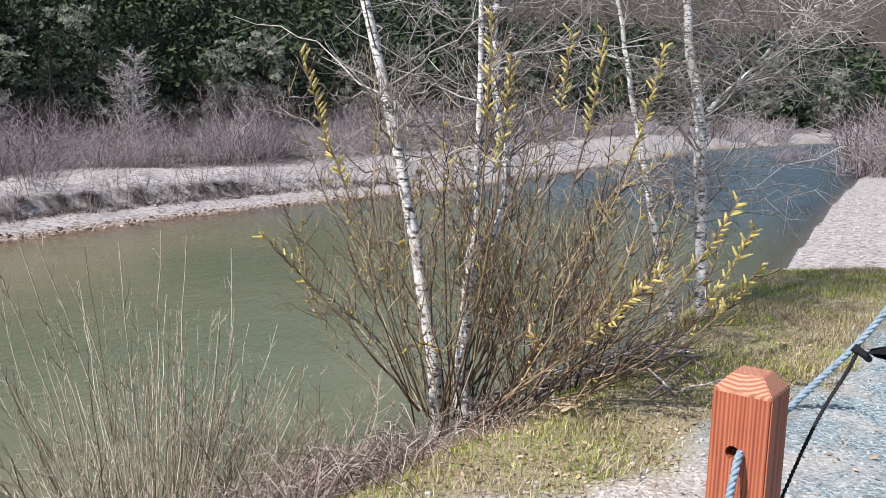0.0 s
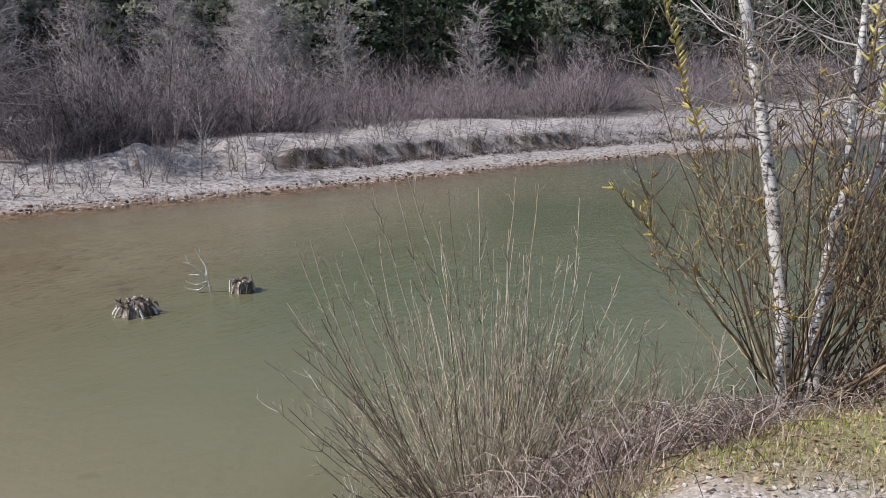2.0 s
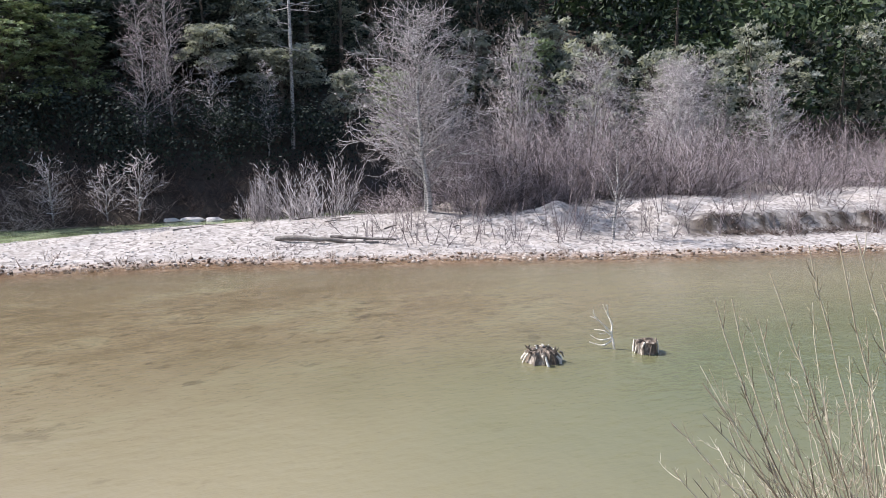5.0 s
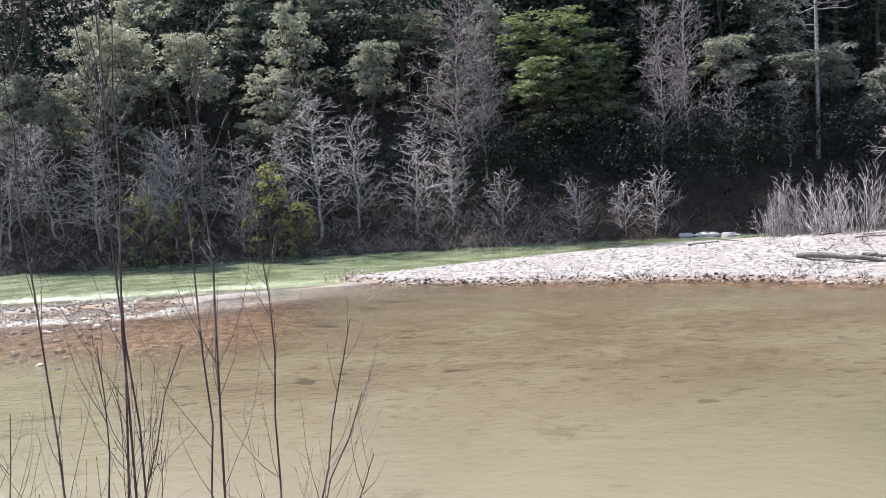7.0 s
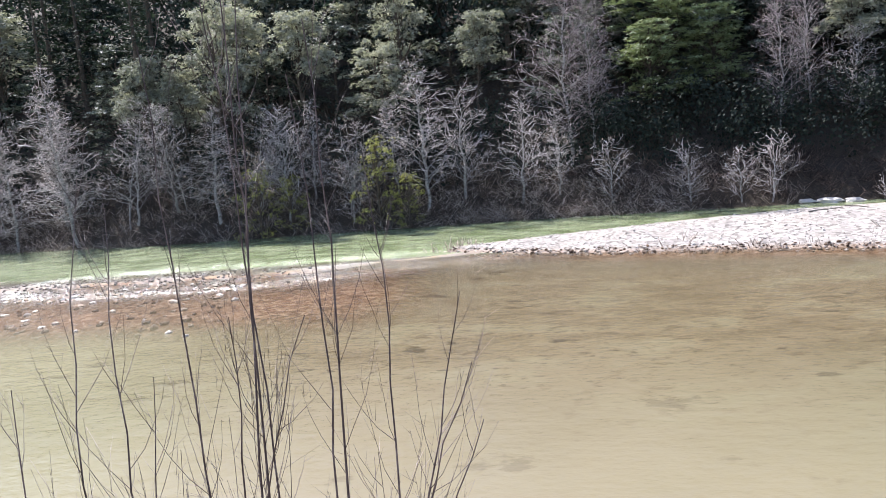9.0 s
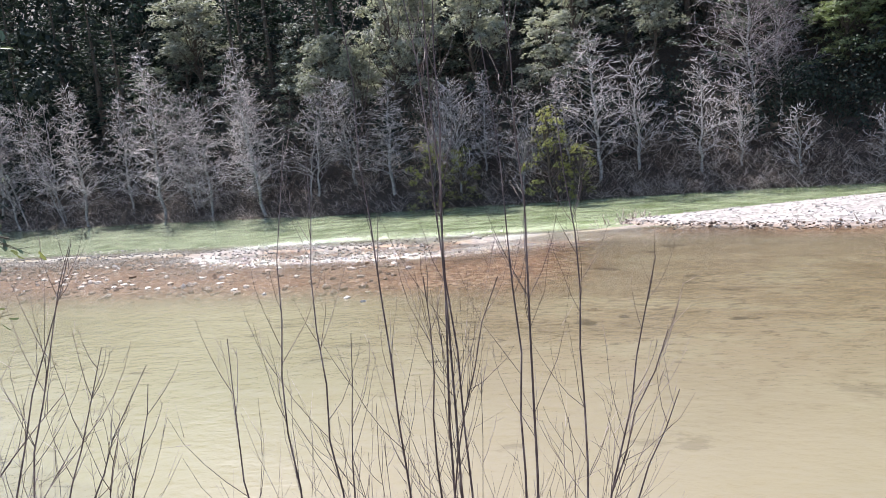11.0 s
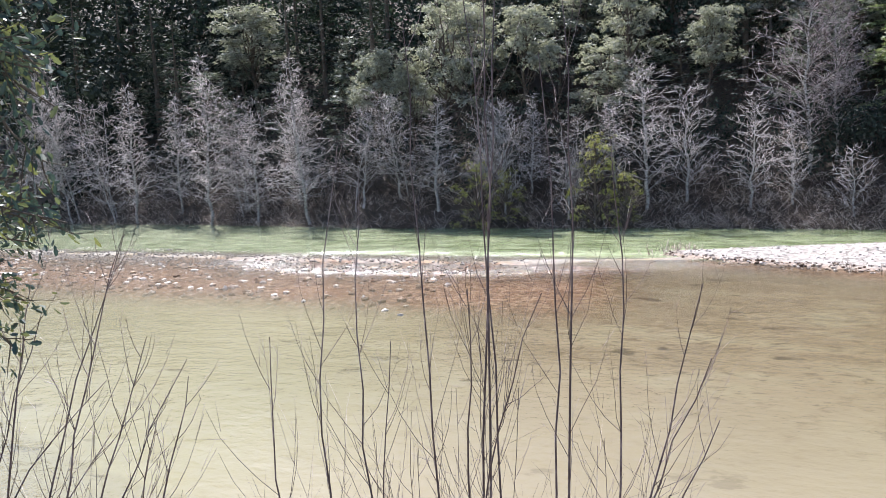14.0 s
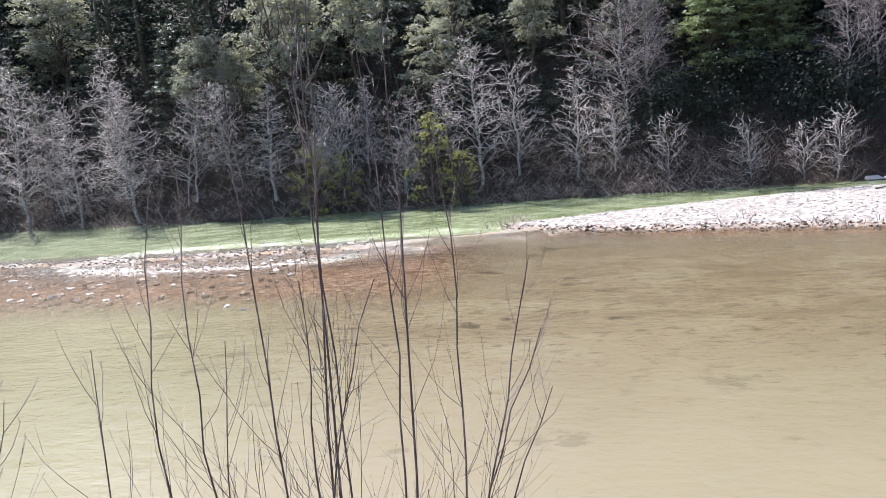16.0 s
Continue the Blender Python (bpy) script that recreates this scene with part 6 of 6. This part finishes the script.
low += shrub_stems(g, fan(RB, (-0.42, 5.25, -0.25), 0.26, 1.15, (1.3, 2.9), 26, (-0.10, 0.1), 0.22), 0.0064, RB, 15, 0.36, 9, 2, 0.03, 0.002, 4, 0.3, 0.7, 0.5)
for st in low:
    if RB.random() < 0.7:
        catkins(k, st, RB, 0.5, 0.99, RB.randrange(3, 9), 0.036, 0.007)
    catkins(dry, st, RB, 0.35, 0.95, RB.randrange(4, 9), 0.028, 0.006)
g.done("brushwood", M_WILLOW, willow)
k.done("catkin_growth", M_CATKIN, willow, "scattered yellow-green catkins")
dry.done("withered_growth", M_LITTER, willow, "withered orange-brown catkins")

# pale-barked trees that rise through the willow


def pale_tree(rng, trunks, twigs, label, limb_z=0.9, spread_=1.0, count=44):
    """Trunks from rows of foot, lean, tip and two radii; limbs and grey twigs above limb_z."""
    root = thing("pale_tree", trunks[0][:3], label, "tree", "pale-barked trees on the near bank")
    at = V(*trunks[0][:3])
    wood, fine = Geo(), Geo()
    for row in trunks:
        st = bow(V(*row[:3]) - at, V(*row[3:6]) - at, V(*row[6:9]) - at, 12, rng, 0.012)
        wood.tube(st, row[9], row[10], 8)
        for _ in range(count):
            t = rng.uniform(0.25, 1.0)
            p, d = along(st, t)
            if p.z + at.z < limb_z:
                continue
            a = rng.uniform(0, 6.283)
            ln = rng.uniform(0.5, 1.3) * spread_
            e = p + Vector((math.cos(a), math.sin(a), rng.uniform(-0.05, 0.7))) * ln
            lb = bow(p, p.lerp(e, 0.5) + Vector((0, 0, 0.12 * ln)), e, 7, rng, 0.045 * spread_)
            fine.tube(lb, 0.0065, 0.0022, 4)
            side_twigs(fine, lb, rng, twigs + 2, 0.40, 0.0031, 0.10, 1.0, 0.05, 2, 1.25)
    wood.done("trunk", M_BIRCH, root)
    fine.done("crown", M_BIRCH_TWIG, root)
    return root


pale_tree(RB, ((-0.43, 5.03, -0.35, -0.50, 5.00, 0.75, -0.97, 5.14, 2.45, 0.050, 0.028), (-0.97, 5.14, 2.40, -1.05, 5.2, 3.2, -0.9, 5.3, 4.6, 0.026, 0.012)), 9, "slender tree with white dark-scarred bark among willow stems", 1.2)
pale_tree(RB, ((-0.28, 5.05, -0.35, -0.30, 5.08, 0.35, -0.24, 5.20, 0.85, 0.054, 0.044), (-0.24, 5.20, 0.83, 0.02, 5.45, 0.95, -0.10, 5.50, 1.5, 0.036, 0.030), (-0.10, 5.50, 1.48, -0.25, 5.55, 2.0, -0.1, 5.65, 4.4, 0.030, 0.012),
               (-0.24, 5.18, 0.82, -0.20, 5.2, 1.5, -0.30, 5.3, 3.8, 0.026, 0.010)), 9, "forked pale-barked tree among willow stems", 1.2)
pale_tree(RB, ((1.60, 7.45, -0.3, 1.55, 7.45, 0.9, 1.42, 7.5, 2.0, 0.060, 0.046), (1.42, 7.5, 1.98, 1.2, 7.5, 2.6, 1.3, 7.6, 4.6, 0.046, 0.015), (1.42, 7.5, 1.6, 1.8, 7.6, 2.0, 2.4, 7.4, 2.7, 0.025, 0.010)), 9, "grey pale-barked tree at the bank's edge", 0.7, 1.3, 60)
pale_tree(RB, ((1.42, 7.55, -0.3, 1.2, 7.55, 0.4, 1.05, 7.6, 1.2, 0.045, 0.035), (1.05, 7.6, 1.18, 0.9, 7.7, 1.9, 0.6, 7.9, 3.4, 0.035, 0.012)), 9, "leaning grey tree at the bank's edge", 0.6, 1.3, 36)

# sticks by the willow's foot
g = Geo()
for _ in range(90):
    x, y = RB.uniform(0.15, 1.25), RB.uniform(5.15, 6.4)
    z = land_z(x, y) + RB.uniform(0.01, 0.10)
    a = RB.gauss(0.7, 0.5)
    d = Vector((math.cos(a), math.sin(a), RB.uniform(-0.1, 0.1))) * RB.uniform(0.25, 0.8)
    g.tube(bow(Vector((x, y, z)) - d * 0.5, Vector((x, y, z + 0.04)), Vector((x, y, z)) + d * 0.5, 4, RB, 0.02), 0.010, 0.004, 4)
tagged(g.done("dead_sticks", M_DEBRIS), "heap of bleached dead sticks beside the willow", "sticks", kind="stuff")

# ---- the oak over the near shore ----
oak = thing("oak_tree", (-0.35, -4.1, land_z(-0.35, -4.1)), "evergreen oak with dark glossy lobed leaves", "tree")
at = V(-0.35, -4.1, land_z(-0.35, -4.1))
wood, leaves = Geo(), Geo()
wood.tube(bow(V(0, 0, -0.4), V(0.1, 0.0, 1.6), V(-0.1, 0.3, 4.2), 9, RB, 0.03), 0.17, 0.07, 9)
view_r, view_f = V(-0.82, 0.57, 0), V(-0.57, -0.82, 0)     # across and along the gap that the boughs fill
mains = []
for i in range(16):
    w, z, u = RB.uniform(2.3, 4.6), 1.5 + 0.13 * i, RB.uniform(0.6, 1.15)
    tip = V(0, -0.1, 0) + view_f * w + view_r * (u - 1.20) + V(0, 0, z - 0.15) - at
    s = V(0, 0.1, min(z + 0.5, 3.9))
    mains.append(bow(s, s.lerp(tip, 0.55) + V(0, 0, 0.45), tip, 12, RB, 0.05))
    wood.tube(mains[-1], 0.022, 0.006, 6)
ends = []
for i in range(400):
    u, w, z = RB.uniform(-0.30, 1.50), RB.uniform(2.2, 3.3), 1.04 + 2.06 * RB.random() ** 1.4
    if (u > 1.30 and z < 1.75 and RB.random() < 0.6) or (z < 1.2 and RB.random() < 0.35):
        continue
    ends.append((V(0, -0.1, 0) + view_f * w + view_r * (u - 1.20) + V(0, 0, z), 1.0))
for i in range(110):
    w = RB.uniform(3.6, 5.6)
    ends.append((V(0, -0.1, 0) + view_f * w + view_r * ((RB.uniform(-0.3, 1.42) - 1.20) * w / 2.7) + V(0, 0, 1.6 + (RB.uniform(1.4, 3.2) - 1.6) * w / 2.7), 0.85))
for c, big in ends:
    q = c - at
    s = min((p for m in mains for p in m[4:]), key=lambda p: (p - q).length)
    bg = bow(s, s.lerp(q, 0.5) + rand_dir(RB) * 0.10 + V(0, 0, 0.10), q, 6, RB, 0.025)
    wood.tube(bg, 0.0055, 0.0025, 4)
    for e, d in side_twigs(wood, bg, RB, 9, 0.24, 0.0025, 0.45, 1.0, -0.15, 1, 0.9):
        for _ in range(11):
            p = e - d * RB.uniform(0, 0.22) + rand_dir(RB) * 0.035
            a = (d + rand_dir(RB) * 0.85 + V(0, 0, -0.35)).normalized()
            ln = RB.uniform(0.021, 0.042) * big
            leaves.lobed(p, a, a.cross(rand_dir(RB)).normalized(), ln, ln * RB.uniform(0.40, 0.58))
wood.done("trunk", M_BARK, oak)
leaves.done("foliage", M_NEAROAK, oak, "dark green lobed leaves", False)
at = V(-0.80, -2.62, land_z(-0.80, -2.62))
spray = thing("bramble_spray", tuple(at), "trailing cane with a few broad dark green leaves", "plant")
g, lv = Geo(), Geo()
cane = bow(V(0, 0, 0), V(-0.85, -2.60, 1.75) - at, V(-1.33, -2.33, 0.62) - at, 12, RB, 0.008)
g.tube(cane, 0.005, 0.002, 5)
for k in range(6):
    p, d = along(cane, 0.62 + 0.072 * k)
    for _ in range(3):
        a = (V(0, 0, -0.5) + rand_dir(RB) * 0.9).normalized()
        lv.ovate(p, a, a.cross(view_f + rand_dir(RB) * 0.4).normalized(), RB.uniform(0.045, 0.065), RB.uniform(0.032, 0.045))
g.done("cane", M_BRAMBLE, spray)
lv.done("foliage", M_NEAROAK, spray, "", False)

# ---- grass, dead leaves and gravel underfoot ----


def blades(name, count, box, zone, h, material, label, rng, rs, bias=0.0, lean=0.5):
    pts = np.column_stack([rs.uniform(box[0], box[2], count), rs.uniform(box[1], box[3], count)])
    z, zn, wet, *_ = land(pts)
    tuft = 1.6 * wavy(pts, 1.7, 9.0 + 5 * lean, 3)
    g = Geo()
    for (x, y), zz, q, t in zip(pts, z, zn, tuft):
        if q[zone] * 0.9 + 0.35 * t + bias < rng.random() or zz < WATER_Z + 0.05:
            continue
        a = rng.uniform(0, 6.283)
        up = Vector((math.cos(a) * lean * rng.random(), math.sin(a) * lean * rng.random(), 1)).normalized()
        ln = h * rng.uniform(0.4, 1.2) * (1 + 0.6 * t)
        b = len(g.v)
        s = Vector((math.sin(a), -math.cos(a), 0)) * (0.0014 + 0.0016 * rng.random())
        p = Vector((x, y, zz - 0.005))
        m = p + up * ln * 0.55
        e = m + (up + Vector((math.cos(a), math.sin(a), -0.2)) * 0.5).normalized() * ln * 0.5
        g.v += [p - s, p + s, m + s * 0.8, m - s * 0.8, e]
        g.f += [(b, b + 1, b + 2, b + 3), (b + 3, b + 2, b + 4)]
    return tagged(g.done(name, material), label, "grass", kind="stuff")


blades("grass", 190000, (-1.3, 2.6, 5.0, 11.5), 0, 0.042, M_GRASS, "patchy short green spring grass", RB, RS, -0.42)
blades("dry_grass", 170000, (-1.3, 2.6, 5.0, 11.5), 0, 0.062, M_STRAWGRASS, "thin dry grass stalks", RB, RS, -0.32, 1.3)


def litter(count, box, rng, rs, label):
    pts = np.column_stack([rs.uniform(box[0], box[2], count), rs.uniform(box[1], box[3], count)])
    z, zn, *_ = land(pts)
    g = Geo()
    for (x, y), zz, q in zip(pts, z, zn):
        if q[0] + q[2] < 0.5 and rng.random() < 0.88:
            continue
        a = rng.uniform(0, 6.283)
        d = Vector((math.cos(a), math.sin(a), rng.uniform(-0.3, 0.5))).normalized()
        g.blade(Vector((x, y, zz + 0.012)), d, d.cross(Vector((rng.uniform(-0.4, 0.4), rng.uniform(-0.4, 0.4), 1))).normalized(), rng.uniform(0.02, 0.05), rng.uniform(0.012, 0.03))
    return tagged(g.done("dead_leaves", M_LITTER, smooth=False), label, "leaf litter", kind="stuff")


litter(6000, (-1.5, 2.7, 3.6, 8.0), RB, RS, "dry brown leaves scattered over grass and gravel")
chip_spots = np.column_stack([RS.uniform(-1.2, 4.2, 7000), 2.6 + 6.5 * RS.uniform(0, 1, 7000) ** 1.5])
cz = land(chip_spots)
chip_spots = chip_spots[(cz[6] < 0.35) & (cz[1][:, 0] < 0.45) & (cz[1][:, 2] < 0.4) & (cz[0] > -0.5)]
stones("gravel_chips", chip_spots, RS.uniform(0.004, 0.012, len(chip_spots)), M_CHIP, "blue-grey crushed gravel chips", "gravel", 0.3, 5)
peb = spread(700, GRAVEL_EDGE[1:5], -0.75, 0.15, RS)
stones("pebbles", peb, RS.uniform(0.004, 0.016, len(peb)), M_STONE, "pale pebbles at the gravel's edge", "pebbles", 0.3, 6)

# a big tan sycamore leaf lying in the grass
fallen = thing("fallen_leaf", (0.33, 4.68, land_z(0.33, 4.68) + 0.02), "large curled tan dead leaf lying on the grass", "leaf")
g = Geo()
for a, ln in ((0.2, 0.13), (1.1, 0.15), (2.0, 0.13), (2.9, 0.10), (-0.8, 0.09)):
    d = V(math.cos(a), math.sin(a), 0.45).normalized()
    g.lobed(V(0, 0, 0), d, d.cross(V(0, 0, 1)).normalized(), ln, 0.10)
g.done("blade", M_LITTER, fallen, smooth=False)

# ---- the roped post ----
post = thing("wooden_post", (0.725, 2.085, 0.0), "square red-stained wooden post with a chamfered top", "post")
post.matrix_basis = pose(0.725, 2.085, -0.02, 0, 0, -31)
W2, PH = 0.0705, 1.085
bm = bmesh.new()
ring = lambda w, z: [bm.verts.new((sx * w, sy * w, z)) for sx, sy in ((-1, -1), (1, -1), (1, 1), (-1, 1))]
levels = [ring(W2, -0.4), ring(W2, PH - 0.040)]
for lo, hi in zip(levels[:-1], levels[1:]):
    for i in range(4):
        bm.faces.new((lo[i], lo[(i + 1) % 4], hi[(i + 1) % 4], hi[i]))
bm.faces.new(levels[-1])
bm.faces.new(levels[0][::-1])
bmesh.ops.bevel(bm, geom=[e for e in bm.edges], offset=0.004, segments=2, affect="EDGES")
body = from_bmesh("post_body", bm, M_POST, post)
bm = bmesh.new()
bmesh.ops.create_cone(bm, cap_ends=True, segments=20, radius1=0.017, radius2=0.017, depth=0.30, matrix=Matrix.Translation((-0.012, 0, 0.895)) @ Matrix.Rotation(radians(90), 4, "X"))
cutter = from_bmesh("hole_cutter", bm, M_POST, post)
cut = body.modifiers.new("hole", "BOOLEAN")
cut.object, cut.operation, cut.solver = cutter, "DIFFERENCE", "EXACT"
bpy.context.view_layer.update()
made = bpy.data.meshes.new_from_object(body.evaluated_get(bpy.context.evaluated_depsgraph_get()))
body.modifiers.clear()
body.data = made
bpy.data.objects.remove(cutter)

bm = bmesh.new()
levels = [ring(W2 - 0.001, PH - 0.044), ring(W2 - 0.001, PH - 0.037), ring(W2 * 0.52, PH)]
for lo, hi in zip(levels[:-1], levels[1:]):
    for i in range(4):
        bm.faces.new((lo[i], lo[(i + 1) % 4], hi[(i + 1) % 4], hi[i]))
bm.faces.new(levels[-1])
bmesh.ops.bevel(bm, geom=[e for e in bm.edges], offset=0.002, segments=2, affect="EDGES")
from_bmesh("post_cap", bm, M_ENDGRAIN, post, "chamfered top with paler end-grain rings")


def rope(name, pts, r, material, label, category, strands=3, pitch=0.055, steps=110):
    """Twisted strands along a smooth course."""
    root = thing(name, (0, 0, 0), label, category)
    course = []
    n = len(pts)
    for i in range(steps + 1):
        s = i / steps * (n - 1)
        k = min(int(s), n - 2)
        u = s - k
        p0, p1, p2, p3 = pts[max(k - 1, 0)], pts[k], pts[k + 1], pts[min(k + 2, n - 1)]
        course.append(0.5 * ((2 * p1) + (p2 - p0) * u + (2 * p0 - 5 * p1 + 4 * p2 - p3) * u * u + (3 * p1 - p0 - 3 * p2 + p3) * u ** 3))
    turn = 0.0
    lines = [[] for _ in range(strands)]
    for i, p in enumerate(course):
        d = (course[min(i + 1, steps)] - course[max(i - 1, 0)]).normalized()
        a = d.cross(V(0.1, 0.2, 1)).normalized()
        b = d.cross(a)
        if i:
            turn += 6.2832 * (p - course[i - 1]).length / pitch
        for s in range(strands):
            w = turn + 6.2832 * s / strands
            lines[s].append(p + (a * math.cos(w) + b * math.sin(w)) * (r * 0.5))
    for ln in lines:
        Geo().tube(ln, r * 0.55, r * 0.55, 6).done("strand", material, root)
    return root


rope("rope", [V(0.60, 1.93, 0.35), V(0.640, 1.955, 0.62), V(0.668, 1.975, 0.80), V(0.690, 2.01, 0.875), V(0.725, 2.085, 0.876), V(0.80, 2.17, 0.90), V(0.90, 2.22, 0.985), V(1.02, 2.26, 1.10), V(1.10, 2.26, 1.22), V(1.20, 2.22, 1.42), V(1.36, 2.12, 1.80)], 0.0098, M_ROPE, "blue-grey twisted rope threaded through the post", "rope", steps=150)
rope("cord", [V(0.80, 2.14, 0.60), V(0.865, 2.17, 0.78), V(0.93, 2.21, 0.92), V(0.995, 2.235, 1.035), V(1.02, 2.25, 1.085)], 0.0055, M_BLACK, "thin black cord hanging from the rope", "cord", 3, 0.03, 60)
strap = thing("black_strap", (1.02, 2.25, 1.08), "black fabric strap knotted to the rope", "strap")
bm = bmesh.new()
n, m = 16, 5
grid = []
for i in range(n + 1):
    t = i / n
    wide = 0.012 + 0.085 * min(1, t * 1.6) * (1 - 0.35 * t)
    c = V(0.02 + 0.34 * t, -0.05 * t, 0.005 + 0.02 * math.sin(3.1 * t) - 0.26 * t * t)
    grid.append([bm.verts.new(c + V(0.02 * math.sin(j * 1.7 + 5 * t), 0.025 * math.sin(j * 2.1 + 7 * t), -wide * (j / m - 0.35))) for j in range(m + 1)])
for i in range(n):
    for j in range(m):
        bm.faces.new((grid[i][j], grid[i + 1][j], grid[i + 1][j + 1], grid[i][j + 1]))
bmesh.ops.solidify(bm, geom=bm.faces[:], thickness=0.006)
from_bmesh("webbing", bm, M_BLACK, strap, "", True)
g = Geo()
g.tube([V(-0.012, 0.0, 0.016), V(0.012, -0.012, 0.0), V(0.03, 0.0, -0.016)], 0.011, 0.009, 8, True)
g.done("knot", M_BLACK, strap)
